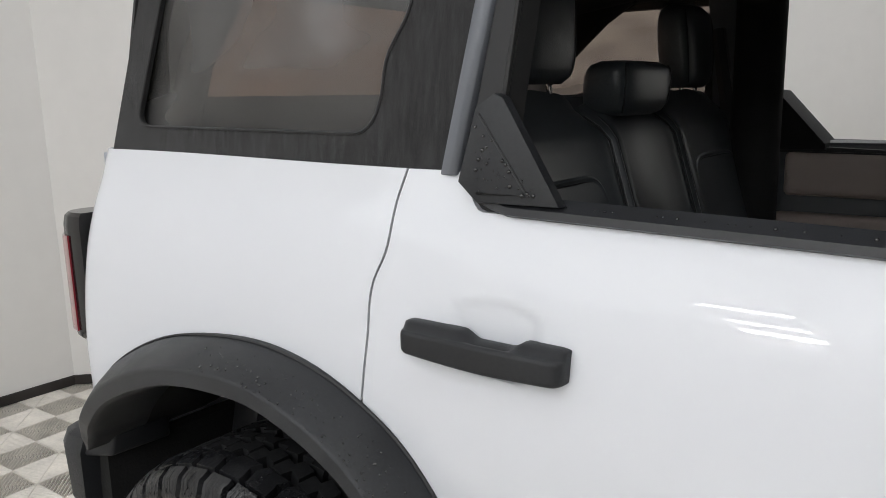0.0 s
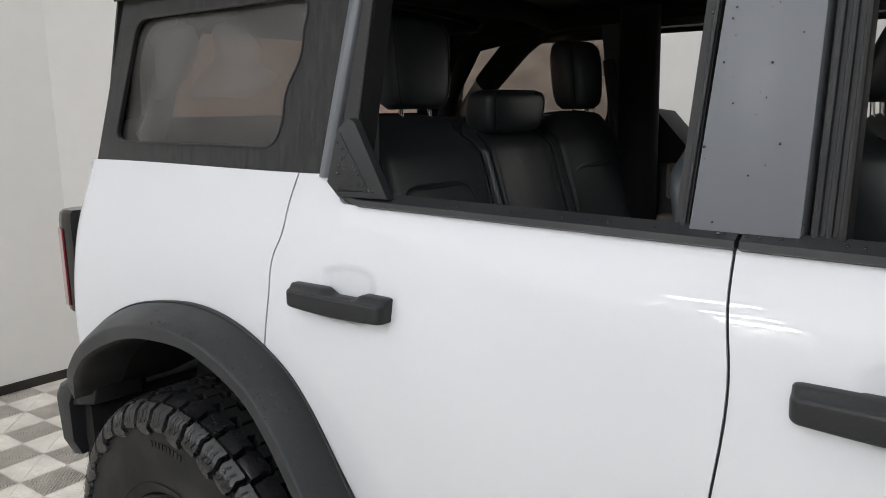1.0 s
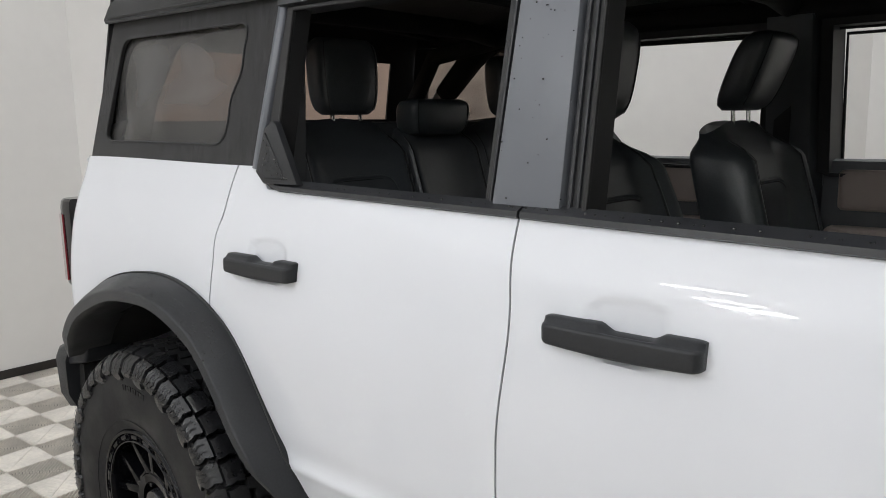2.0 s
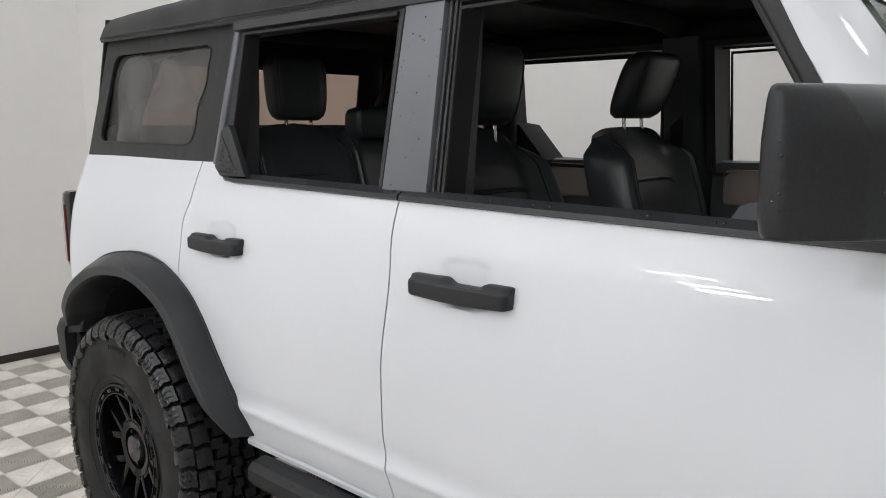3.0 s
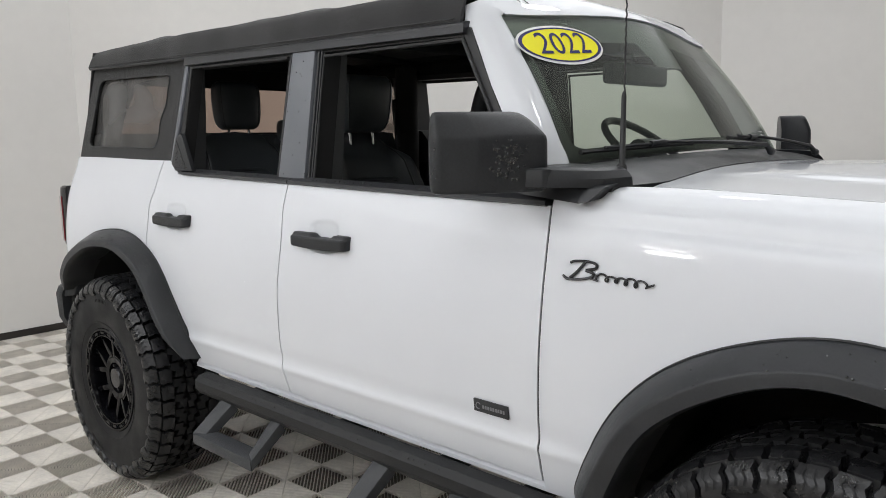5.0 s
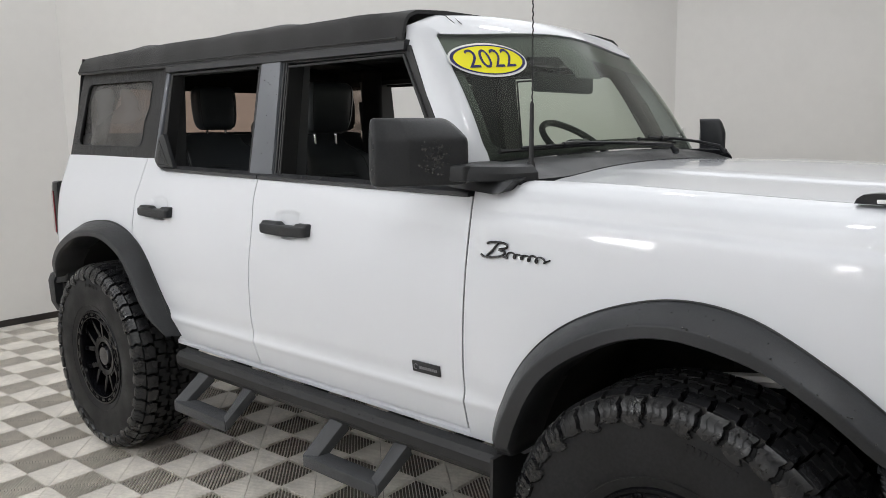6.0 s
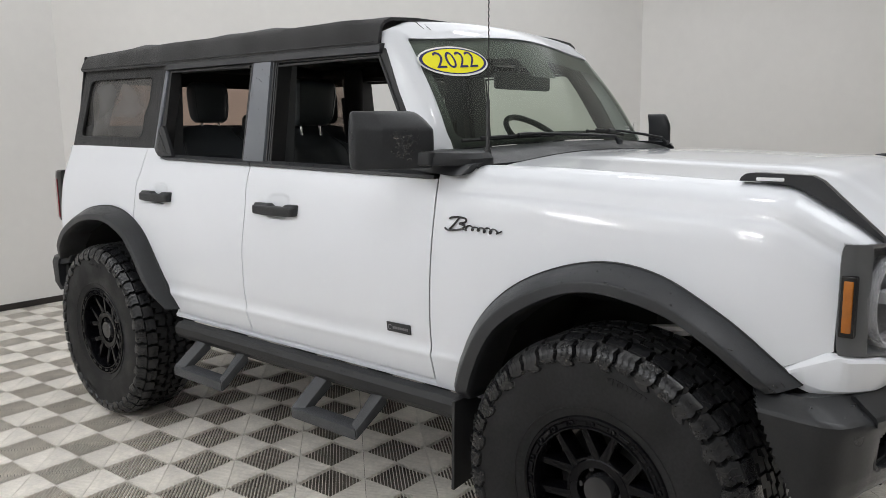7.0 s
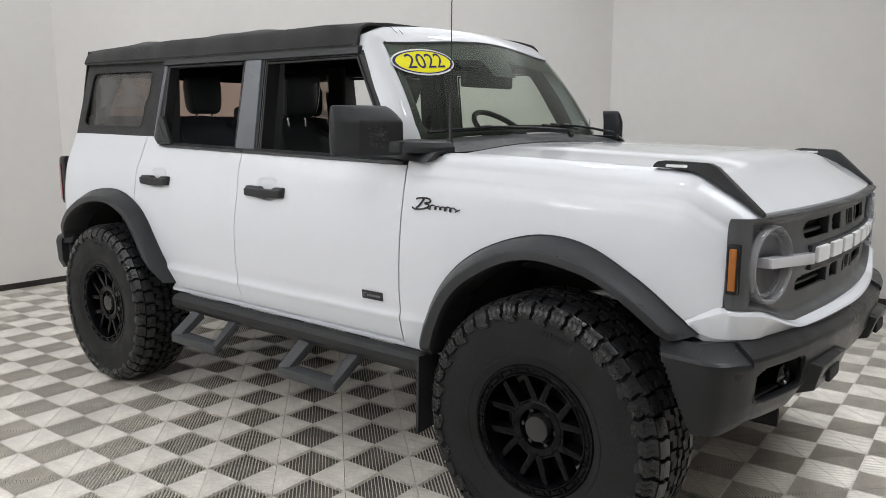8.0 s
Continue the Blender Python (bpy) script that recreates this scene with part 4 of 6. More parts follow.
def screen(u, v, off=0.0):
    i = u * 40
    k = min(int(i), 39)
    b = gb[k] + (gb[k + 1] - gb[k]) * (i - k)
    t = gt[k] + (gt[k + 1] - gt[k]) * (i - k)
    p = b + (t - b) * v
    return (p[0] + 0.02 * math.sin(math.pi * v) + off * 0.86, p[1], p[2] + off * 0.5)


part("windscreen", grid(screen, 96, 36), GLASS, car, "clear faintly green windscreen").visible_shadow = False

def glass_band():
    """A band from the edge of the glass inwards to a rounded opening."""
    def opening(u0, u1, v0, v1, ru, rv):
        pts = []
        for (cu, cv), a0 in (((u1 - ru, v1 - rv), 0), ((u0 + ru, v1 - rv), 90), ((u0 + ru, v0 + rv), 180), ((u1 - ru, v0 + rv), 270)):
            pts += [(cu + ru * math.cos(radians(a0 + 90 * k / 8)), cv + rv * math.sin(radians(a0 + 90 * k / 8))) for k in range(9)]
        out = []
        for k, a in enumerate(pts):
            b = pts[(k + 1) % len(pts)]
            m = 16 if math.hypot(b[0] - a[0], b[1] - a[1]) > .2 else 1
            out += [(a[0] + (b[0] - a[0]) * j / m, a[1] + (b[1] - a[1]) * j / m) for j in range(m)]
        return out
    # deep top of the border also paints in the dark of tint and cabin
    inner, outer = opening(.024, .976, .085, .805, .035, .07), opening(.0, 1.0, .0, 1.0, .01, .02)
    rows = [[screen(a[0] + (b[0] - a[0]) * f, a[1] + (b[1] - a[1]) * f, -0.007) for a, b in zip(inner, outer)] for f in np.linspace(0, 1, 6)]
    return loft(rows, cap=False)


border = part("windscreen_border", glass_band(), FRIT, car, "black printed border of the windscreen, deepened for the dark cabin behind")
part("sensor_patch", grid(lambda u, v: screen(.5 + (u - .5) * (.13 + .05 * v), .62 + .19 * v, -0.007), 12, 8), FRIT, border)

LOW = ((2.172, .872, 1.362), (2.214, .868, 1.372), (2.240, .846, 1.392), (2.254, .816, 1.414), (2.250, .800, 1.422), (2.17, .770, 1.400), (2.14, .84, 1.366))
HIGH = ((1.900, .794, 1.795), (1.930, .790, 1.804), (1.958, .774, 1.814), (1.982, .746, 1.824), (1.981, .732, 1.824), (1.92, .69, 1.80), (1.885, .76, 1.78))
BEND = ((1.888, .775, 1.860), (1.914, .770, 1.866), (1.946, .757, 1.858), (1.976, .740, 1.843), (1.984, .728, 1.832), (1.93, .69, 1.81), (1.885, .73, 1.80))
rings = []


def post_rings(side):
    out = []
    for f in np.linspace(0, 1, 14):
        bow = 0.016 * math.sin(math.pi * f)
        out.append([(p[0] * (1 - f) + q[0] * f + bow, side * (p[1] * (1 - f) + q[1] * f), p[2] * (1 - f) + q[2] * f) for p, q in zip(LOW, HIGH)])
    return out + [[(x, side * y, z) for x, y, z in BEND]]


rings += post_rings(-1)
for y in np.linspace(-.722, .722, 41):
    q = abs(y) / 0.775
    top = 1.934 - 0.044 * q ** 2.2 - 0.016 * smooth01(0.84, 0.96, q)
    gx, gz = (float(np.interp(y, gt[:, 1], gt[:, k])) for k in (0, 2))
    rings.append([(1.885, y, top - .004), (1.908, y, top), (1.938, y, top - .008), (gx - .012, y, gz + .020), (gx + .004, y, gz + .003), (gx - .03, y, gz - .012), (1.885, y, top - .05)])
rings += post_rings(1)[::-1]
header = part("windscreen_frame", loft(rings), WHITE, car, "white painted windscreen frame", angle=50)
for y in (.640, .600):
    part("frame_seam", tube([(1.900, -y, 1.908), (1.935, -y + .003, 1.901), (1.972, -y + .006, 1.873)], 0.0013, 5), SEAL, header)

# scuttle panel between glass and bonnet
def scuttle(u, v):
    y = -0.86 + 1.72 * v
    q = min(1.0, abs(y) / .806)
    xb = 2.262 + 0.080 * (1 - q * q)
    xf = 2.482 - 0.035 * (1 - (y / .8) ** 2) if abs(y) < 0.72 else 2.474 - 0.07 * smooth01(.72, .86, abs(y))
    x = xb + (xf - xb) * u
    front = fender_top(xf) + 0.030 * max(0.0, 1 - (abs(y) / .80) ** 2.4) + 0.003 - 0.004 * smooth01(.80, .86, abs(y))
    rear = 1.424 + 0.020 * (1 - q * q) - 0.02 * smooth01(.76, .86, abs(y))
    z = rear + (front - rear) * u + 0.006 * math.sin(math.pi * u) ** 2
    return (x, y, z)


part("scuttle_panel", thicken(grid(scuttle, 24, 60), 0.02), PLASTIC, car, "black plastic scuttle panel under the windscreen", angle=40)
# wipers
for pivot, u0, u1, v0, v1, reach in (((2.440, .16, 1.436), .022, .36, .045, .030, .62), ((2.420, .73, 1.420), .545, .84, .055, .040, .60)):
    blade = [Vector(screen(u0 + (u1 - u0) * f, v0 + (v1 - v0) * f, .014)) for f in np.linspace(0, 1, 14)]
    hold = Vector(screen(u0 + (u1 - u0) * reach, v0 + (v1 - v0) * reach, .034))
    way = Vector(pivot) - hold
    arm = part("wiper", tube([pivot, Vector(pivot) + Vector((-.01, -.02, .022)), hold + way * .55 + Vector((0, 0, .016)), hold + way * .12 + Vector((0, 0, .006)), hold], [.010, .008, .006, .005, .004], 8), TRIM, car, "black windscreen wiper resting on the glass")
    part("blade", tube(blade, [.0075] + [.0055] * 12 + [.0075], 6), SEAL, arm)
    part("blade_spine", tube([q + Vector((.010, 0, .008)) for q in blade[2:-2]], 0.0045, 6), TRIM, arm)
    part("blade_clip", tube([blade[int(13 * reach) - 1] + Vector((.012, 0, .008)), hold, blade[int(13 * reach) + 1] + Vector((.012, 0, .008))], .009, 8), TRIM, arm)
    part("pivot_cap", revolve([(.001, -.010), (.009, -.008), (.012, .0), (.012, .012)], 14, at=(pivot[0], pivot[1], pivot[2])), TRIM, arm)

# aerial
mast = part("aerial", tube([(2.384, -.784, 1.395), (2.384, -.784, 1.425), (2.385, -.784, 1.43), (2.388, -.785, 1.59), (2.389, -.785, 1.60)], [.016, .012, .0075, .006, .003], 10), SEAL, car, "black aerial with a wound mast")
pts, n = [], 260
for k in range(n):
    z = 1.60 + 0.80 * k / (n - 1)
    a = k * 0.9
    pts.append((2.389 + 0.012 * (z - 1.6) + 0.0010 * math.cos(a), -.785 + 0.0010 * math.sin(a), z))
part("mast", tube(pts, 0.0022, 5), SEAL, mast)

# ---------------------------------------------------------------- soft top
top_edge = curve1([-.60, -.47, -.2, .44, .95, 1.45, 1.84, 1.92], [1.925, 1.938, 1.942, 1.943, 1.936, 1.926, 1.914, 1.902])


def roof_ring(x):
    zb = 1.848 - 0.024 * (x + .45) / 1.0 if x < .45 else 1.826 - 0.021 * (x - .45)
    zt = top_edge(x)
    sag = 0.007 * math.sin((x + .1) * 6.8) + 0.004 * math.sin(x * 17)
    lift = 0.020
    pts = [(-.806, zb), (-.812, zb + .012), (-.803, zb + .05), (-.793, zt - .028), (-.775, zt - .008), (-.735, zt + sag), (-.60, zt + lift * .5 + sag), (-.3, zt + lift * .9 + sag * .6), (0, zt + lift + sag * .4)]
    pts += [(-y, z) for y, z in pts[-2::-1]]
    ripple = 0.004 * math.sin(x * 11.0) + 0.002 * math.sin(x * 29)
    return [(x - (0.02 if (x < -.4 and z < zb + .03) else 0), y + (ripple if y < -.7 else -ripple if y > .7 else 0), z) for y, z in pts]


xs = [-.462, -.458] + list(np.linspace(-.44, 1.88, 64)) + [1.898]
bm = loft([roof_ring(x) for x in xs], cap=False, closed=False)
soft = part("soft_top", thicken(bm, 0.012), FABRIC, car, "black canvas soft top with slack folds", angle=35)
for side in (-1, 1):
    part("top_seam", tube([(x, side * .815, 1.862 - .018 * (x + .45)) for x in np.linspace(-.44, 1.88, 30)], 0.003, 5), FABRIC, soft)
    part("edge_binding", tube([(x, side * .811, (1.848 - 0.024 * (x + .45) if x < .45 else 1.826 - 0.021 * (x - .45)) + .003) for x in np.linspace(-.455, 1.89, 40)], 0.006, 6), TRIM, soft)
for x in (-.30, .42, 1.05, 1.62):
    part("roof_bow", tube([(x, y, 1.905 - 0.03 * (abs(y) / .74) ** 3) for y in np.linspace(-.74, .74, 15)], 0.014, 8), LINER, soft)
# back curtain
part("back_canvas", ring_panel([(-.83, 1.43), (.83, 1.43), (.79, 1.93), (-.79, 1.93)], [(-.655, 1.545), (.655, 1.545), (.645, 1.785), (-.645, 1.785)], lambda y, z: (-.57 + (z - 1.43) * .21, y, z), 14, (0.008, 0, 0)), FABRIC, car, "black canvas back curtain")
part("back_window", grid(lambda u, v: (-.545 + v * .054, (-.67 + 1.34 * u) * (1 - .015 * v), 1.535 + .26 * v), 14, 8), REARVINYL, car, "smoked back window").visible_shadow = False

# ---------------------------------------------------------------- rear end and underbody
part("tailgate", hexa([(-.70, -.72, .72), (-.655, -.72, .72), (-.655, .72, .72), (-.70, .72, .72), (-.70, -.72, 1.43), (-.58, -.72, 1.43), (-.58, .72, 1.43), (-.70, .72, 1.43)], 0.012), WHITE, car, "white painted tailgate")
for side in (-1, 1):
    part("rear_corner", loft([[(x, side * y, z) for z in (.66, 1.0, 1.3, 1.425)] for x, y in ((-.644, .83), (-.66, .80), (-.66, .70))], closed=False), WHITE, car)
    corner = loft([[(x, side * y, z) for x, y, z in ring] for ring in (
        ((-.740, .80, .585), (-.700, .945, .590), (-.650, .962, .590), (-.615, .955, .595), (-.615, .80, .60)),
        ((-.752, .80, .640), (-.712, .962, .640), (-.664, .982, .640), (-.622, .974, .640), (-.622, .80, .64)),
        ((-.752, .80, .760), (-.712, .968, .758), (-.664, .988, .758), (-.610, .980, .758), (-.610, .80, .76)),
        ((-.742, .80, .792), (-.706, .956, .790), (-.662, .976, .790), (-.606, .970, .790), (-.606, .80, .79)),
        ((-.730, .80, .800), (-.698, .940, .799), (-.660, .956, .799), (-.606, .950, .799), (-.606, .80, .80)))])
    end = part("rear_bumper_end", corner, PLASTIC, car, "black rear bumper corner", angle=40)
    part("bumper_arm", hexa([(-.62, side * .80, .745), (-.62, side * .972, .745), (-.53, side * .950, .760), (-.53, side * .80, .755), (-.62, side * .80, .798), (-.62, side * .962, .798), (-.525, side * .940, .812), (-.525, side * .80, .808)], 0.010, 3), PLASTIC, end, angle=40)
    part("corner_void", box(-.625, -.575, *sorted((side * .30, side * .935)), .56, .745), LINER, end)
part("rear_bumper", box(-.76, -.66, -.82, .82, .60, .795, 0.02), PLASTIC, car, "black rear bumper")
part("floor_pan", box(-.64, 2.5, -.80, .80, .60, .66, 0.01), LINER, car, "dark underbody and cabin floor")
part("bulkhead", box(2.16, 2.22, -.80, .80, .62, 1.38, 0.01), LINER, car)
part("engine_bay", box(2.3, 3.50, -.34, .34, .50, 1.15, 0.03), LINER, car, "dark engine bay")
for side in (-1, 1):
    part("inner_side", loft([[(x, side * (side_y(x, 1.2) - 0.05), z) for z in (0.64, 1.0, 1.30)] for x in np.linspace(0.60, 2.42, 12)], closed=False), CABIN, car)
    part("rear_inner_side", loft([[(x, side * .80, z) for z in (1.06, 1.20, 1.40)] for x in np.linspace(-.60, .42, 8)], closed=False), CABIN, car)
    part("inner_wing", loft([[(x, side * .72, z) for z in (0.95, 1.05, fender_top(x) - .05)] for x in np.linspace(2.4, 3.48, 12)], closed=False), LINER, car)
    part("frame_rail", box(-.6, 3.42, *sorted((side * .38, side * .52)), .52, .62, 0.01), LINER, car, "dark chassis rail")
for x in (0.0, 2.95):
    part("axle", tube([(x, -.80, .46), (x, .80, .46)], 0.045, 12), LINER, car, "dark axle tube")
for side in (-1, 1):
    part("front_strut", tube([(2.99, side * .62, .50), (2.97, side * .56, 1.0)], [.05, .06], 12), LINER, car, "dark suspension strut")
    part("control_arm", tube([(2.79, side * .672, .842), (2.86, side * .69, .852), (2.95, side * .70, .872), (3.10, side * .72, .900)], [.008, .016, .018, .018], 8), ALLOY, car, "bare metal suspension arm")
    part("rear_damper", tube([(-.16, side * .66, .48), (-.12, side * .60, 1.05)], [.03, .035], 12), LINER, car, "dark rear damper")

# ---------------------------------------------------------------- wheels
ABOUT_CENTRE[0] = False


def tyre_mesh(R):
    """Carcass with rows of tread lugs; the outer side faces -y."""
    w = 0.157
    prof = [(0.222, -.118), (0.230, -.140), (0.26, -.153), (0.33, -w), (0.38, -.154), (0.410, -.147), (0.424, -.130), (0.431, -.108), (0.435, -.05), (0.435, .05), (0.431, .108), (0.424, .130), (0.41, .147), (0.33, w), (0.26, .150), (0.225, .125)]
    bm = revolve(prof, 96)
    # raised ring marks on the sidewall, plain shapes only
    for r0, y in ((0.262, -.1535), (0.398, -.1522)):
        bm = join(bm, revolve([(r0 - .003, y + .003), (r0 - .001, y - .0016), (r0 + .001, y - .0016), (r0 + .003, y + .003)], 96))

    def lug(a, pts, r0, r1):
        """pts: (arc metres, lateral metres) outline."""
        lo, hi = [], []
        for s, y in pts:
            for row, r in ((lo, r0), (hi, r1)):
                edge = max(0.0, abs(y) - 0.118)
                rr = r - edge * edge * 14
                th = a + s / R
                row.append(bm.verts.new((rr * math.cos(th), y, rr * math.sin(th))))
        n = len(pts)
        for k in range(n):
            bm.faces.new((lo[k], lo[(k + 1) % n], hi[(k + 1) % n], hi[k]))
        bm.faces.new(hi)

    N = 42
    step = 2 * math.pi / N
    L = step * R
    for k in range(N):
        a = k * step
        for s in (-1, 1):
            off = 0.5 * step if s > 0 else 0
            # hooked shoulder block, running over the edge and down the sidewall
            deep = k % 2 == 0
            upper = [(.078, R, -.48, .36), (.098, R - .001, -.36, .48), (.112, R - .004, -.43, .41), (.125, R - .009, -.42, .42)]
            lower = [(.1305, R - .012, -.43, .40), (.138, R - .017, -.42, .40), (.147, R - .025, -.34, .49), (.1545, .428, -.43, .41), (.1600, .418, -.46, .36), (.1615, .406, -.36, .46)]
            if deep:
                lower += [(.1618, .398, -.26, .50), (.1616, .388, -.44, .28), (.1600, .380, -.30, .02)]
            else:
                lower += [(.1616, .402, -.40, .40), (.1605, .394, -.30, .16)]
            for path, turn in ((upper, 0.0), (lower, 0.18)):
                last = None
                for y, r, s0, s1 in path:
                    inset = .022 if y < .135 else .009
                    ring = []
                    for sx, top in ((s0, 1), (s1, 1), (s1 + .06, 0), (s0 - .06, 0)):
                        th = a + off + (sx * .93 + turn) * L / R
                        rr = r if top else r - (inset if y < .135 else .004)
                        yy = y if top or y < .135 else y - inset
                        ring.append(bm.verts.new((rr * math.cos(th), s * yy, rr * math.sin(th))))
                    if last:
                        faces = [bm.faces.new((last[j], last[(j + 1) % 4], ring[(j + 1) % 4], ring[j])) for j in (0, 1, 3)]
                    else:
                        faces = [bm.faces.new(ring)]
                    for f in faces:
                        f.material_index = 1
                    last = ring
                bm.faces.new(last[::-1]).material_index = 1
            # zigzag strips of duller rubber laid on each block for its shaded sipes
            for at in (-.14, .15):
                zig = [(.1420, .4445, .02), (.1528, .4345, .07), (.1608, .4225, -.05), (.1626, .4080, .05)]
                rows = [[bm.verts.new(((r + .0014) * math.cos(a + off + (m + at + .18 + d) * L / R), s * (y + .0007), (r + .0014) * math.sin(a + off + (m + at + .18 + d) * L / R))) for d in (-.022, .022)] for y, r, m in zig]
                for p, q in zip(rows, rows[1:]):
                    bm.faces.new((p[0], p[1], q[1], q[0]))
    # hooked inner blocks
    M = 44
    step = 2 * math.pi / M
    L = step * R
    for k in range(M):
        a = k * step
        for s in (-1, 1):
            off = 0.5 * step if s > 0 else 0
            lug(a + off + .25 * step, [(-.44 * L, s * .028), (.05 * L, s * .020), (.12 * L, s * .040), (.43 * L, s * .034), (.46 * L, s * .072), (.02 * L, s * .076), (-.04 * L, s * .056), (-.43 * L, s * .062)], 0.432, R)
        lug(a + .1 * step, [(-.43 * L, -.015), (.0, -.019), (.08 * L, -.006), (.45 * L, -.010), (.41 * L, .015), (.0, .017), (-.08 * L, .006), (-.45 * L, .010)], 0.432, R)
    # plain raised bars on the sidewall
    for k in range(18):
        th = 1.15 + k * 0.040 + (2.4 if k > 8 else 0)
        for s in (-1, 1):
            ring = [bm.verts.new((r * math.cos(th + d), s * y, r * math.sin(th + d))) for y in (.1540, .1572) for r, d in ((.352, 0), (.352, .020 + .006 * (k % 2)), (.367, .020 + .006 * (k % 2)), (.367, 0))]
            for q in ((4, 5, 6, 7), (0, 1, 5, 4), (1, 2, 6, 5), (2, 3, 7, 6), (3, 0, 4, 7)):
                bm.faces.new([ring[j] for j in q])
    # tie the moulded lugs to the carcass
    bm.verts.ensure_lookup_table()
    seen, root = set(), bm.verts[0]
    for v in list(bm.verts):
        if v in seen:
            continue
        if v is not root:
            bm.edges.new((root, v))
        stack = [v]
        while stack:
            q = stack.pop()
            if q in seen:
                continue
            seen.add(q)
            stack += [w for e in q.link_edges if len(e.link_faces) for w in e.verts]
    return bm


def rim_mesh():
    """Bead ring, barrel and six pairs of spokes, facing -y."""
    bm = revolve([(.226, -.10), (.244, -.130), (.246, -.141), (.241, -.147), (.233, -.147), (.230, -.141), (.214, -.141), (.210, -.146), (.206, -.146), (.203, -.140), (.200, -.10), (.196, -.05), (.192, .06), (.20, .12), (.225, .13)], 96)
    for k in range(6):
        c = k * math.pi / 3
        ax, pe = Vector((math.cos(c), 0, math.sin(c))), Vector((-math.sin(c), 0, math.cos(c)))
        for s in (-1, 1):
            p0, p1 = ax * 0.070 + pe * (s * 0.0400), ax * 0.205 + pe * (s * 0.0500)
            d = (p1 - p0).normalized()
            n = Vector((-d.z, 0, d.x)) * 0.0145
            lo = [p0 - n * 1.25, p0 + n * 1.25, p1 + n, p1 - n]
            hi = [p0 - n * 1.0, p0 + n * 1.0, p1 + n * .7, p1 - n * .7]
            yy = (-.108, -.108, -.124, -.124)
            bm = join(bm, hexa([(q.x, y + .055, q.z) for q, y in zip(lo, yy)] + [(q.x, y, q.z) for q, y in zip(hi, yy)], 0.003, 2))
        web = [ax * r + pe * w for r, w in ((.085, -.05), (.085, .05), (.112, .044), (.104, .0), (.112, -.044))]
        bm = join(bm, prism([(q.x, q.z) for q in web], lambda a, b, d: (a, -.060 - d, b), 0.050, 0.003))
    for k in range(20):
        a0 = (k + .5) * math.pi / 10 + 0.06
        pad = [(r * math.cos(a0 + t), r * math.sin(a0 + t)) for r, t in ((.2155, -.075), (.2295, -.085), (.2295, .085), (.2155, .075))]
        bm = join(bm, prism(pad, lambda a, b, d: (a, -.139 - d, b), 0.007, 0.0015, 1))
    bm = join(bm, revolve([(.001, -.070), (.058, -.072), (.066, -.076), (.070, -.098), (.074, -.110), (.098, -.113), (.104, -.108), (.106, -.05), (.106, .0)], 48))
    bmesh.ops.scale(bm, vec=(0.955, 1, 0.955), verts=bm.verts)
    return bm


def build_wheel():
    hub = part("wheel", revolve([(.17, .02), (.175, .0), (.17, -.03), (.05, -.035), (.001, -.035)], 48), LINER, None, "big mud tyre on a black alloy wheel")
    part("tyre", tyre_mesh(0.4605), (RUBBER, TREAD), hub, "deep-lugged black mud tyre", angle=30)
    part("rim", rim_mesh(), RIM, hub, "satin black spoked alloy rim", angle=30)
    part("hub_cap", revolve([(.050, -.070), (.048, -.110), (.044, -.116), (.001, -.117)], 36), BLACKCHROME, hub, "black centre cap")
    for k in range(20):
        a = k * math.pi / 10 + 0.06
        part("ring_bolt", revolve([(.0085, .003), (.0080, -.005), (.0055, -.0065), (.005, -.003), (.001, -.003)], 8, at=(.2120 * math.cos(a), -.141, .2120 * math.sin(a))), RIM, hub)
    for k in range(6):
        a = k * math.pi / 3
        part("lug_nut", revolve([(.011, .01), (.010, -.016), (.006, -.018), (.001, -.018)], 6, at=(.066 * math.cos(a), -.084, .066 * math.sin(a))), BLACKCHROME, hub)
    return hub


first = build_wheel()
first.parent = car
spots = [(0.0, -.898, 0.0, -12), (2.95, -.905, 0.0, 2), (0.0, true_y(.898), 180, 30), (2.95, true_y(.905, 2.95), 180, 50)]
first.matrix_basis = pose(spots[0][0], spots[0][1], .4605, 0, spots[0][3], spots[0][2])
for x, y, turn, spin in spots[1:]:
    copy_thing(first, pose(x, y, .4605, 0, spin, turn))

# ---------------------------------------------------------------- cabin
def cushion(rings_fn, n=14, m=24, cap=True):
    return loft([rings_fn(k / (n - 1), m) for k in range(n)], cap)


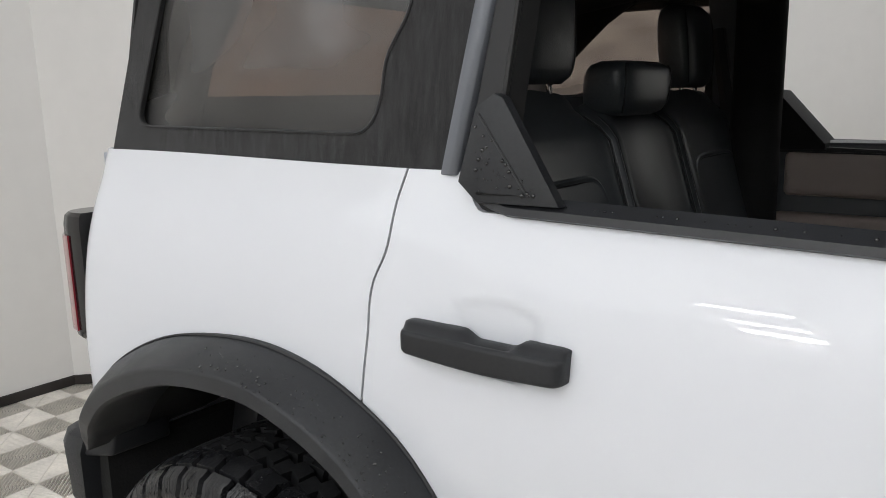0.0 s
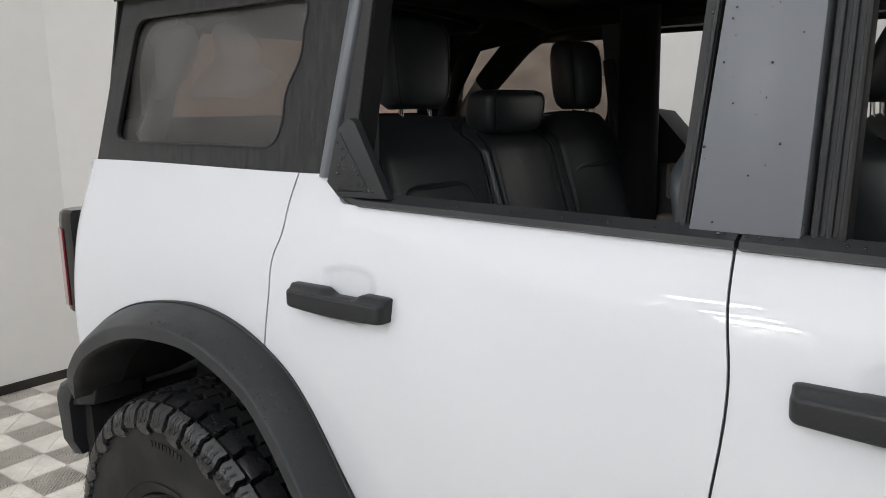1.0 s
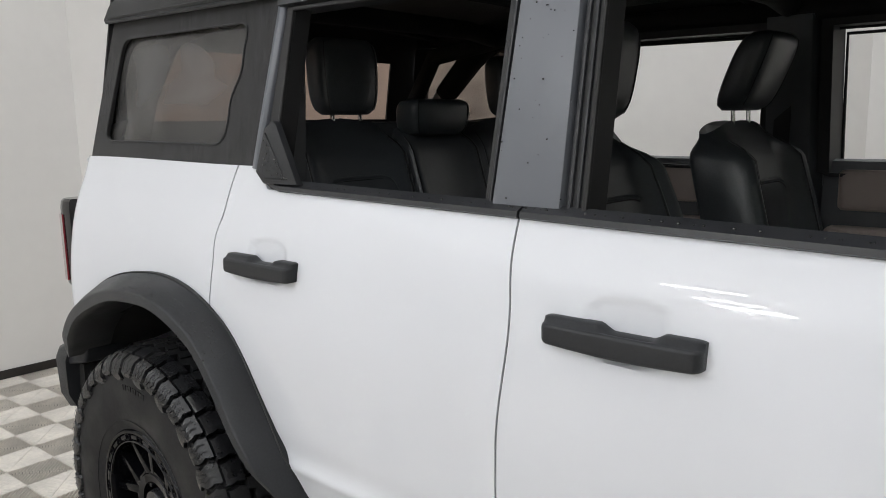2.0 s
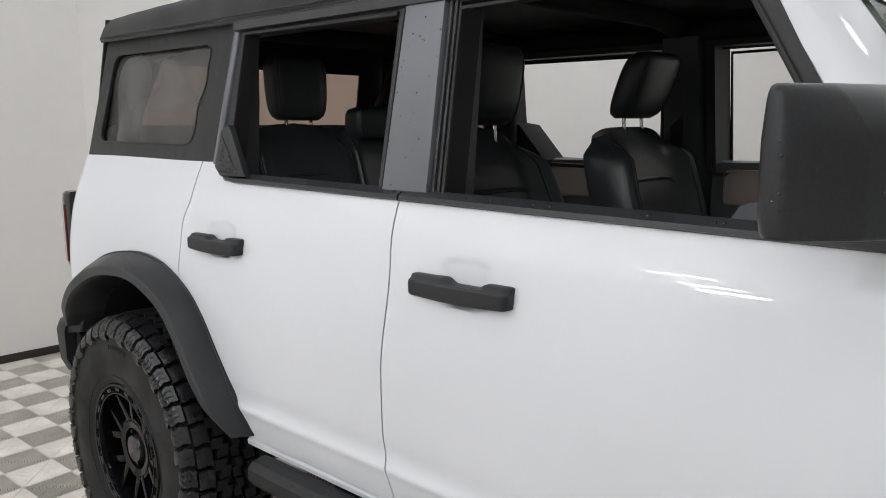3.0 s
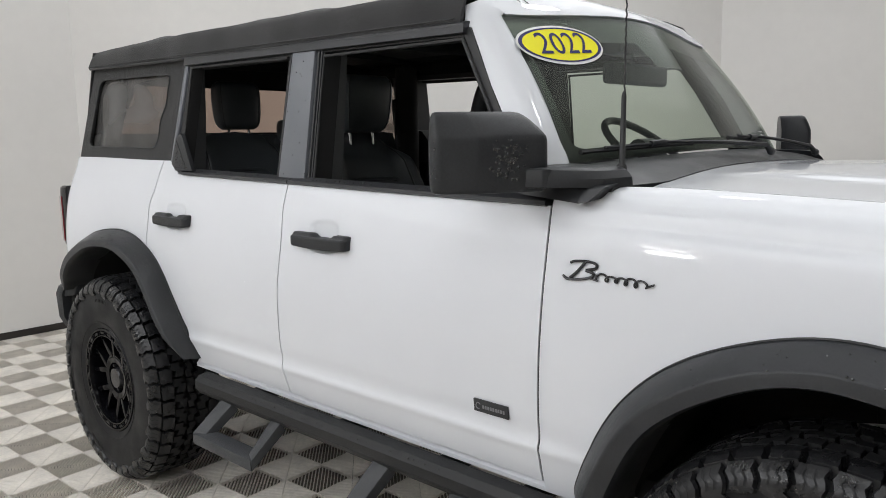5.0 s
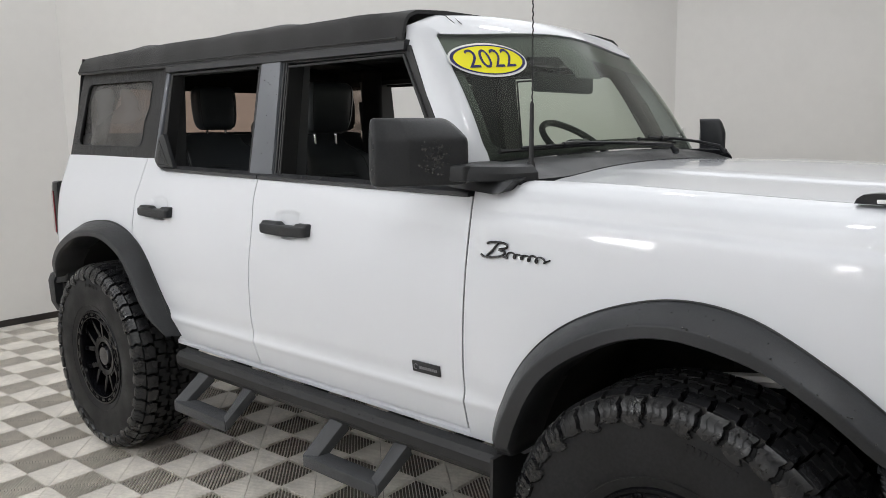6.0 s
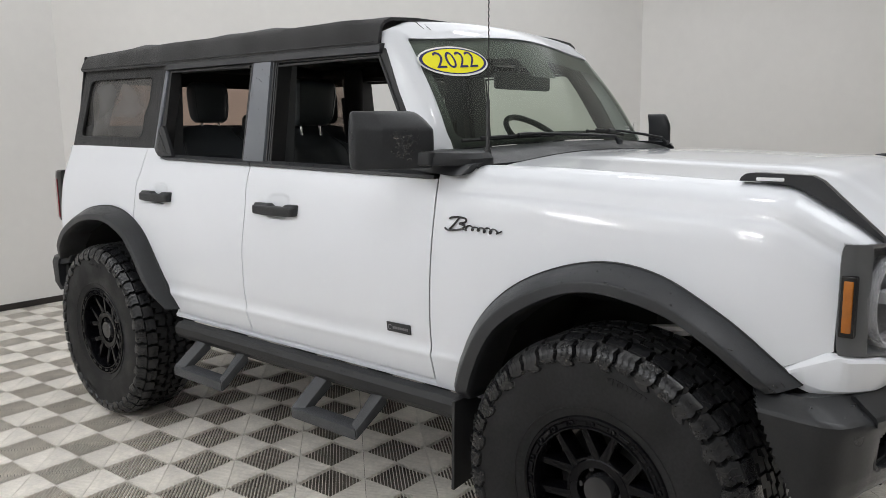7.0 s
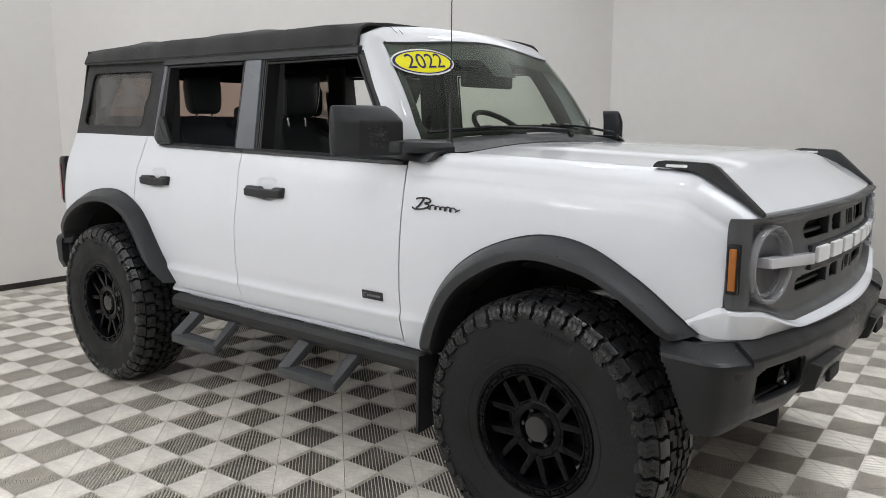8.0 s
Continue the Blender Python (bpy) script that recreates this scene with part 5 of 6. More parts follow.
def headrest(x, y, z, w, h, d, tilt=12.0, posts=True, parent=None):
    """A padded headrest with stitched edges, on two chrome posts."""
    def ring(t, m):
        out = []
        f = (1 - abs(2 * t - 1) ** 3.2) ** 0.42 if 0 < t < 1 else 0.12
        for k in range(m):
            a = 2 * math.pi * k / m
            cx, cy = math.cos(a), math.sin(a)
            e = 0.55
            px = d / 2 * abs(cx) ** e * (1 if cx > 0 else -1) * (0.5 + 0.5 * f)
            py = w / 2 * abs(cy) ** e * (1 if cy > 0 else -1) * (0.72 + 0.28 * f - 0.10 * (1 - t))
            out.append((px - math.tan(radians(tilt)) * (t - .5) * h, py, (t - .5) * h))
        return out
    ob = part("headrest", cushion(ring, 16, 28), LEATHER, parent, "black stitched leather headrest", angle=60)
    ob.matrix_local = pose(x, y, z)
    if posts:
        for s in (-1, 1):
            part("post", tube([(math.tan(radians(tilt)) * h * .5, s * w * .22, -h / 2 + .02), (math.tan(radians(tilt)) * h * .5 + .005, s * w * .22, -h / 2 - (.085 if tilt < 0 else .018))], 0.006, 10), CHROME, ob, "chrome headrest post")
    for s in (-1, 1):
        pts = []
        for t in np.linspace(0.06, 0.94, 14):
            r = ring(t, 28)
            q = r[int(28 * (0.13 if s > 0 else 0.87))]
            pts.append((q[0] + .001, q[1], q[2]))
        part("seam", tube(pts, 0.0018, 4), SEAL, ob)
    return ob


def seat_back(x, y, z0, z1, w, tilt, parent, name="seat_back", lip=0.075, square=0.6, taper=0.0, pad=True):
    """A backrest with side bolsters and a stitched lower pad, seen from the front."""
    def ring(t, m):
        zz = z0 + (z1 - z0) * t
        top = smooth01(0.80, 1.0, t)
        ww = w / 2 * (1 - 0.10 * top - 0.30 * top ** 3 * (0.3 if square > 0.5 else 0.15) - 0.02 * (1 - t) - taper * smooth01(0.50, 0.98, t))
        xo = x - (zz - z0) * math.tan(radians(tilt))
        out = []
        for k in range(m):
            a = 2 * math.pi * k / m
            c, s = math.cos(a), math.sin(a)
            py = ww * abs(s) ** square * (1 if s > 0 else -1)
            q = abs(py) / ww
            if c > 0:
                px = 0.050 + lip * smooth01(0.55, 0.9, q) * (1 - top) * smooth01(-.2, .2, t) - 0.02 * smooth01(.9, 1.0, q)
                px -= 0.03 * top
            else:
                px = -0.075 * (1 - 0.6 * top)
            out.append((xo + px * abs(c) ** 0.35, y + py, zz - 0.035 * top * q ** 3))
        return out
    ob = part(name, cushion(ring, 26, 40), LEATHER, parent, "black stitched leather seat back", angle=55)
    for s in (-1, 1):
        pts = []
        for t in np.linspace(0.02, 0.93, 16):
            r = ring(t, 40)
            q = r[int(40 * (0.105 if s > 0 else 0.895))]
            pts.append((q[0] + .003, q[1], q[2]))
        part("seam", tube(pts, 0.0022, 5), SEAL, ob)
        pts2 = [(px + .002, py + s * .006, pz) for px, py, pz in pts]
        part("stitching", tube(pts2, 0.0007, 4), STITCH, ob, "pale contrast stitching")
    if pad:
        # stitched lower pad with an arched top edge
        arc = []
        for k in range(25):
            a = math.pi * k / 24
            py = y + w * 0.33 * math.copysign(abs(math.cos(a)) ** 0.35, math.cos(a))
            pz = z0 + (z1 - z0) * (0.34 + 0.34 * math.sin(a) ** 0.35)
            arc.append((x - (pz - z0) * math.tan(radians(tilt)) + 0.046, py, pz))
        part("pad_edge", tube(arc, 0.0075, 8), LEATHER, ob)
        part("pad_seam", tube([(px + .0045, y + (py - y) * .955, pz - .006) for px, py, pz in arc], 0.0026, 5), SEAL, ob)
    return ob


def front_seat(y):
    base = part("front_seat", cushion(lambda t, m: [(1.22 + 0.50 * t, y + 0.25 * (1 - .1 * t) * abs(math.sin(2 * math.pi * k / m)) ** .6 * (1 if math.sin(2 * math.pi * k / m) > 0 else -1), 0.98 + .05 * t + 0.08 * abs(math.cos(2 * math.pi * k / m)) ** .5 * (1 if math.cos(2 * math.pi * k / m) > 0 else -1)) for k in range(m)], 10, 28), LEATHER, car, "black leather front seat", angle=60)
    if y > 0:
        seat_back(1.265, y, 0.98, 1.515, 0.52, 15, base, square=0.46, taper=0.08)
        headrest(1.178, y, 1.645, 0.265, 0.205, 0.112, -22, True, base)
    else:
        seat_back(1.168, y - .015, 0.98, 1.515, 0.53, 16, base, taper=0.24)
        headrest(1.060, y - .005, 1.630, 0.262, 0.215, 0.120, -8, True, base)
    part("side_shield", box(1.20, 1.62, *sorted((y - .27, y - .25)), .84, .95, 0.01), CABIN, base)
    return base


for y in (-.425, .250):
    front_seat(y)

# rear bench: two wide places and a middle one
bench = part("rear_seat", box(0.36, 0.86, -.68, .50, .90, 1.06, 0.04, 4), LEATHER, car, "black leather rear bench seat")
for y, w in ((-.515, .405), (-.143, .335), (.272, .490)):
    seat_back(0.430, y, 1.02, 1.540, w, 17, bench, lip=0.018, square=0.26, pad=w > .35)
headrest(0.280, -.490, 1.655, 0.235, 0.210, 0.10, 2, True, bench)
headrest(0.268, .322, 1.648, 0.225, 0.210, 0.10, 4, True, bench)
headrest(0.320, -0.155, 1.540, 0.285, 0.112, 0.120, -6, False, bench)
part("parcel_edge", box(0.13, 0.27, -.68, .50, 1.0, 1.53, 0.02), CABIN, bench)

# dash, wheel, inner mirror
ABOUT_CENTRE[0] = True
part("dashboard", loft([[(x, y, z) for x, z in ((2.20, 1.10), (1.98, 1.12), (1.88, 1.20), (1.86, 1.30), (1.92, 1.375), (2.05, 1.408), (2.22, 1.425))] for y in np.linspace(-.78, .78, 12)]), CABIN, car, "black dashboard", angle=40)
WHEEL = Vector((1.86, .492, 1.437))
on_wheel = lambda t, r: (WHEEL.x - 0.80 * r * math.sin(t), WHEEL.y + 1.14 * r * math.cos(t), WHEEL.z + 0.62 * r * math.sin(t))
sw = part("steering_wheel", tube([on_wheel(t, .185) for t in np.linspace(0, 2 * math.pi, 49)], 0.0150, 10, False), LEATHER, car, "black leather steering wheel")
for t in (0.0, math.pi, 1.5 * math.pi):
    part("spoke", tube([on_wheel(t, .03), on_wheel(t, .18)], 0.014, 8), CABIN, sw)
part("hub_pad", tube([on_wheel(0, .06), on_wheel(math.pi, .06)], 0.042, 12), CABIN, sw)
part("column", tube([tuple(WHEEL), (2.06, .492, 1.27)], 0.045, 12), CABIN, sw)
im = part("inner_mirror", box(1.990, 2.025, -.158, .313, 1.661, 1.733, 0.018, 3), CABIN, car, "black inner mirror under the windscreen head")
part("stalk", tube([(2.01, .01, 1.72), (2.02, .01, 1.80)], 0.014, 8), CABIN, im)
part("sensor_box", box(1.95, 2.03, -.10, .13, 1.760, 1.845, 0.012), CABIN, im)
for y in (-.36, .36):
    part("sun_visor", box(1.72, 1.88, y - .2, y + .2, 1.815, 1.83, 0.006), LINER, car, "dark folded sun visor")

# roll cage and pillars inside
for side in (-1, 1):
    part("cage_rail", tube([(2.15, side * .735, 1.42), (2.05, side * .72, 1.60), (1.93, side * .70, 1.77), (1.78, side * .69, 1.825), (.9, side * .70, 1.845), (.10, side * .70, 1.85), (-.28, side * .70, 1.80), (-.42, side * .72, 1.62), (-.50, side * .74, 1.40)], 0.036, 12), LINER, car, "black padded roll-cage rail")
    part("centre_post", loft([[(x, side * y, z) for x, y in ((1.10, .775 - (z - 1.4) * .14), (1.27, .775 - (z - 1.4) * .14), (1.25, .70 - (z - 1.4) * .10), (1.12, .70 - (z - 1.4) * .10))] for z in (0.70, 1.0, 1.36, 1.6, 1.82)]), CABIN, car, "black centre post with belt guide")
    part("belt", loft([[(x, side * y, z) for x, y in ((1.145 - o, .695 - (1.68 - z) * q), (1.195 - o, .69 - (1.68 - z) * q), (1.195 - o, .687 - (1.68 - z) * q), (1.145 - o, .692 - (1.68 - z) * q))] for z, o, q in ((1.70, 0, 0), (1.5, .0, .02), (1.33, .0, .02), (1.1, .01, .04))]), SEAL, car, "black seat belt")
    part("belt_tongue", box(1.15, 1.19, *sorted((side * .672, side * .684)), 1.390, 1.375, 0.003), CHROME, car)
    part("rear_post", loft([[(x, side * y, z) for x, y in ((.27 + o, .80 - (z - 1.4) * .12), (.405 + o - (.06 if side > 0 else 0), .79 - (z - 1.4) * .12), (.385 + o, .715 - (z - 1.4) * .08), (.29 + o, .715 - (z - 1.4) * .08))] for z, o in ((1.0, 0), (1.40, -.01), (1.6, -.015), (1.82, -.03))]), CABIN, car, "black rear door post")
    if side < 0:
        continue
    part("belt_tower", loft([[(.425 + .066 * math.cos(t), side * (.625 + .05 * math.sin(t)), z) for t in (2 * math.pi * k / 16 for k in range(16))] for z in (1.0, 1.4, 1.6, 1.86)]), LINER, car, "black trimmed belt tower beside the rear seat")
    part("rear_belt", tube([(.30, side * .66, 1.70), (.36, side * .63, 1.42), (.42, side * .60, 1.20)], [.02, .022, .022], 6), SEAL, car, "black seat belt")
    part("rear_belt_tongue", box(.385, .395, *sorted((side * .600, side * .612)), 1.315, 1.345, 0.002), CHROME, car)
for x in (0.06, 1.18):
    part("cage_cross", tube([(x, -.70, 1.845), (x, -.5, 1.868), (x, .5, 1.868), (x, .70, 1.845)], 0.034, 12), LINER, car, "black padded roll-cage cross bar")
part("cage_leg", tube([(-.02, .76, 1.85), (-.13, .775, 1.79), (-.24, .79, 1.70), (-.30, .79, 1.645)], [.05, .052, .05, .048], 12), LINER, car, "black padded cage leg")
part("grey_cage_leg", tube([(-.29, .79, 1.652), (-.36, .80, 1.58), (-.47, .81, 1.45), (-.50, .81, 1.40)], [.046, .045, .040, .036], 12), GREYCARD, car, "grey trimmed cage leg")

# door cards, seen across the cabin
for side in (-1, 1):
    for x0, x1, mat, label in ((0.43, 1.13, TAUPE, "taupe rear door card"), (1.28, 2.10, TAUPE, "taupe front door card")):
        card = part("door_card", loft([[(x, side * y, z) for y, z in ((.80, .70), (.80, 1.05), (.81, 1.16), (.82, top - .008), (.80, top), (.765, top - .006), (.755, top - .038), (.745, 1.20), (.735, 1.12), (.74, .70))] for x in np.linspace(x0, x1, 8) for top in [1.392 if side > 0 else belt_z(x) - .004]]), CABIN, car, "dark door card with taupe panels", angle=35)
        part("card_panel", box(x0 + .05, x1 - .02, *sorted((side * .734, side * .752)), 1.240, 1.362 if side > 0 else 1.31, 0.02, 3), mat, card, label)
        part("arm_rest", box(x0 + .03, x1 - .12, *sorted((side * .66, side * .745)), 1.135, 1.195, 0.02, 3), mat, card)
        part("pull_handle", tube([(x1 - .16, side * .745, 1.30), (x1 - .16, side * .725, 1.30), (x1 - .06, side * .725, 1.30), (x1 - .06, side * .745, 1.30)], 0.008, 8), CHROME, card, "chrome door pull")

# ---------------------------------------------------------------- badges and stickers
# the maker's script on the wing is kept as one plain wavy stroke
def script_at(a, b, off):
    x, z = 2.316 + a, 1.160 + b * 0.56
    w, _ = fender_at(x, fender_top(x) - z)
    return (x, -(w + off), z)


stroke1 = [script_at(a, b, .004) for a, b in spline([(.004, .022), (.018, .010), (.05, .014), (.078, .026), (.088, .044), (.066, .054), (.092, .066), (.090, .084), (.066, .090), (.034, .086), (.022, .078)], 46)]
stroke2 = [script_at(a, b, .004) for a, b in spline([(.024, .016), (.044, .048), (.062, .086)], 16)]
pts = [(.076, .024)]
for k in range(49):
    t = k / 48 * 5.0
    pts.append((.098 + .0245 * t - .0085 * math.sin(2 * math.pi * t), .033 - .0016 * t - .0155 * math.cos(2 * math.pi * t) * (0.8 + .2 * math.cos(1.7 * t))))
pts += [(.240, .030)]
stroke3 = [script_at(a, b, .004) for a, b in spline(pts, 150)]
emblem = part("wing_emblem", tube(stroke1, 0.0034, 8), BLACKCHROME, car, "black chrome wavy script emblem on the wing")
part("emblem_stem", tube(stroke2, 0.0036, 8), BLACKCHROME, emblem)
part("emblem_wave", tube(stroke3, 0.0026, 8), BLACKCHROME, emblem)

yb = lambda x, z: -(side_y(x, z) + 0.001)
plate = part("door_badge", hexa([(2.045, yb(2.045, .776), .776), (2.160, yb(2.16, .776), .776), (2.160, yb(2.16, .776) - .006, .776), (2.045, yb(2.045, .776) - .006, .776),
                                 (2.045, yb(2.045, .812), .812), (2.160, yb(2.16, .812), .812), (2.160, yb(2.16, .812) - .006, .812), (2.045, yb(2.045, .812) - .006, .812)], 0.002), TRIM, car, "small black door badge with plain pale marks")
for k in range(9):
    x = 2.076 + .0085 * k
    part("badge_bar", box(x, x + .0055, yb(x, .79) - .0072, yb(x, .79) - .005, .789, .798), STITCH, plate, smooth=False)
part("badge_ring", tube([(2.062 + .008 * math.cos(t), yb(2.06, .794) - .0066, .794 + .008 * math.sin(t)) for t in np.linspace(.6, 5.2, 16)], 0.0014, 5), STITCH, plate)


# oval year sticker on the glass
ABOUT_CENTRE[0] = False


def on_glass(a, b, off):
    """a metres along the glass from the right edge, b metres down from its top."""
    u = a / 1.45
    v = 1 - b / 0.47
    p, q, r = (Vector((x, true_y(y), z)) for x, y, z in (screen(u, v), screen(u + .01, v), screen(u, v - .01)))
    n = (q - p).cross(r - p).normalized()
    if n.x < 0:
        n = -n
    return p + n * off


STICKER = .176


def oval(rx, ry, off, inner=0.0):
    n = 48
    bm = bmesh.new()
    edge = lambda f: [bm.verts.new(on_glass(STICKER + f * rx * math.cos(t), .104 + f * ry * math.sin(t), off)) for t in (2 * math.pi * k / n for k in range(n))]
    rows = [edge(1.0), edge(1 - inner / ry)] if inner else [edge(f) for f in (1.0, .8, .6, .4, .2, .02)]
    for a, b in zip(rows, rows[1:]):
        for k in range(n):
            bm.faces.new((a[k], a[(k + 1) % n], b[(k + 1) % n], b[k]))
    if not inner:
        bm.faces.new(rows[-1])
    return bm


sticker = part("year_sticker", oval(.188, .068, .0030), PAPER, car, "yellow oval sticker with a navy rim reading 2022", smooth=False)
part("sticker_rim", oval(.180, .060, .0042, .005), NAVY, sticker, smooth=False)
part("sticker_field", oval(.1765, .0565, .0036), YELLOW, sticker, "yellow sticker field", smooth=False)
for k, figure in enumerate("2022"):
    font = bpy.data.curves.new("digit", "FONT")
    font.body = figure
    font.size, font.align_x, font.align_y, font.shear = 0.104, "CENTER", "CENTER", 0.12
    tmp = new("digit_source", font)
    bpy.context.view_layer.update()
    me = bpy.data.meshes.new_from_object(tmp.evaluated_get(bpy.context.evaluated_depsgraph_get()))
    bpy.data.objects.remove(tmp)
    me.materials.clear()
    me.materials.append(NAVY)
    for v in me.vertices:
        v.co = on_glass(STICKER + (k - 1.5) * 0.0585 + v.co.x * 1.12, .104 - v.co.y, .0050)
    digit = new("digit", me)
    digit.parent = sticker
label_bars = bmesh.new()
for k in range(4):
    for j in range(2):
        p = [on_glass(1.345 + .013 * k + dx, .392 + .016 * j + dz, .002) for dx, dz in ((0, 0), (.008, 0), (.008, .007 if k % 2 else .004), (0, .007 if k % 2 else .004))]
        label_bars.faces.new([label_bars.verts.new(q) for q in p])
part("glass_marking", label_bars, PAPER, car, "small pale printed marks on the glass", smooth=False)

# ---------------------------------------------------------------- water beads
rng = np.random.default_rng(7)


def beads(name, count, spot, size, label, mat=None):
    """Small water beads where spot(rng) gives a place and the outward normal."""
    verts, faces = [], []
    for _ in range(count):
        p, n = spot(rng)
        n = Vector(n).normalized()
        t = n.orthogonal().normalized()
        b = n.cross(t)
        r = size * (0.35 + 1.0 * rng.random() ** 2.2)
        base = len(verts)
        sides = 7
        for h, s in ((-.05, 1.0), (0.35, .86), (.58, .5)):
            for k in range(sides):
                a = 2 * math.pi * k / sides
                q = Vector(p) + n * (h * r) + t * (r * s * math.cos(a)) + b * (r * s * math.sin(a))
                verts.append((q.x, q.y, q.z))
        verts.append(tuple(Vector(p) + n * (.68 * r)))
        for ring in (0, 1):
            for k in range(sides):
                a0, a1 = base + ring * sides + k, base + ring * sides + (k + 1) % sides
                faces.append((a0, a1, a1 + sides, a0 + sides))
        for k in range(sides):
            faces.append((base + 2 * sides + k, base + 2 * sides + (k + 1) % sides, base + 3 * sides))
    me = bpy.data.meshes.new(name)
    me.from_pydata(verts, [], faces)
    for f in me.polygons:
        f.use_smooth = True
    me.materials.append(mat or WETBEAD)
    ob = new(name, me)
    return tagged(ob, label, "water drops", kind="stuff")


up_y = lambda z: 0.858 - (z - 1.385) * 0.145


def on_mirror(r):
    a, z = .10 + .84 * (r.random() + r.random()) / 2, 1.388 + .112 * (.6 * r.random() + .4 * r.random())
    return (2.262 - .070 * a, -(.957 + .112 * a), z), (.85, -.53, 0)


def on_mirror_side(r):
    a = r.random()
    return (2.092 + .016 * a, -(1.1425 + .0015 * a), 1.40 + .09 * r.random()), (0.2, -.98, 0)


rear_o, rear_i, front_o, front_i = (spline(c, 56) for c in (REAR_OUT, REAR_IN, FRONT_OUT, FRONT_IN))


def on_flare(r):
    f = .12 + .4 * r.random()
    q = 26 + 18 * r.random()
    k = int(q)
    o = rear_o[k] + (rear_o[k + 1] - rear_o[k]) * (q - k)
    i = rear_i[k] + (rear_i[k + 1] - rear_i[k]) * (q - k)
    return (o[0] + f * (i[0] - o[0]), -(.948 + .012 + .142 * f), o[1] + f * (i[1] - o[1])), (o[0] * .8, -.75, .75)


def on_front_flare(r):
    f = .15 + .4 * r.random()
    q = 20 + 34 * r.random()
    k = int(q)
    o = front_o[k] + (front_o[k + 1] - front_o[k]) * (q - k)
    i = front_i[k] + (front_i[k + 1] - front_i[k]) * (q - k)
    w = fender_at(o[0], max(0.02, fender_top(o[0]) - o[1]))[0]
    return (o[0] + f * (i[0] - o[0]), -(min(w, .948) + .012 + .142 * f), o[1] + f * (i[1] - o[1])), (0, -.75, .75)


def on_pillar(r):
    z = 1.385 + .40 * r.random()
    return (1.115 + .15 * r.random(), -(up_y(z) + .0162), z), (0, -1, .14)


def on_corner(r):
    a, b = sorted((r.random(), r.random()))
    p = np.array((.418, 1.50)) * a + np.array((.43, 1.395)) * (b - a) + np.array((.53, 1.395)) * (1 - b)
    return (p[0], -(up_y(p[1]) + .0302), p[1]), (0, -1, .14)


def on_belt(r):
    x = .45 + 1.6 * r.random()
    z = belt_z(x)
    return (x, -(side_y(x, z) - .002), z + .020), (0, -.6, .8)


def on_handle(r):
    x0, z = ((.338, 1.193), (1.272, 1.181))[int(r.random() * 2)]
    x = x0 + .17 + .08 * r.random()
    return (x, -(side_y(x, 1.18) + .0275), z - .016 + .025 * r.random()), (0, -1, .1)


def on_step(r):
    x = .70 + 1.65 * r.random()
    return (x, -.977, .588), (0, -.6, .75)


def on_bumper(r):
    k = int(18 + 66 * r.random())
    x, y = bump_plan[k]
    f = r.random()
    return (x - .055 + .049 * f, y * (.962 + .035 * f), .840 - .035 * f), (.55, -.15, .8)


def on_door(r):
    x, z = .4 + 1.8 * r.random(), .8 + .45 * r.random()
    return (x, -side_y(x, z), z), (0, -1, .1)


beads("mirror_beads", 300, on_mirror, .0040, "clear water beads on the black mirror")
beads("mirror_side_beads", 22, on_mirror_side, .0030, "clear water beads on the black mirror")
beads("flare_beads", 200, on_flare, .0021, "clear water beads on the black flare")
beads("flare_beads", 90, on_front_flare, .0022, "clear water beads on the black flare")
beads("pillar_beads", 40, on_pillar, .0018, "clear water beads on the grey pillar cover")
beads("corner_beads", 52, on_corner, .0027, "clear water beads on the black corner trim")
beads("belt_beads", 80, on_belt, .0024, "clear water beads on the black belt trim")
beads("handle_beads", 26, on_handle, .0028, "clear water beads on the black door handles")
beads("step_beads", 60, on_step, .0022, "clear water beads on the black step bar")
beads("bumper_beads", 60, on_bumper, .0035, "clear water beads on the black bumper")
beads("door_beads", 70, on_door, .0013, "tiny water beads on the white doors", WATER)

# ---------------------------------------------------------------- lights under the ceiling
for x in (-0.65, 2.8):
    for y, rows in ((-5.9, 1), (-6.7, 1), (-7.35, 3)):
        ceiling_light(x, y, 0.75, rows, 0.10)
spot = new("ceiling_spot")
tagged(spot, "round white ceiling spot with a bright disc", "ceiling light", "studio spots")
part("housing", revolve([(.001, -.001), (.15, -.001), (.16, .02), (.16, .06), (.135, .065), (.13, .05)], 32), LETTER, spot)
part("diffuser", revolve([(.001, .052), (.13, .052), (.131, .046)], 32), PANEL, spot, "bright round diffuser")
spot.matrix_world = pose(3.0, -1.4, CEIL, -90)
for x, y in ((0.6, -1.6), (5.2, -1.0), (1.8, 0.9)):
    copy_thing(spot, pose(x, y, CEIL, -90))

# ---------------------------------------------------------------- floor tiles
PITCH, ANG = 0.2945, radians(-42.3)
EA = Vector((math.cos(ANG), math.sin(ANG), 0)) * PITCH
EB = Vector((-math.sin(ANG), math.cos(ANG), 0)) * PITCH
NODE = Vector((1.459, -.933, 0))


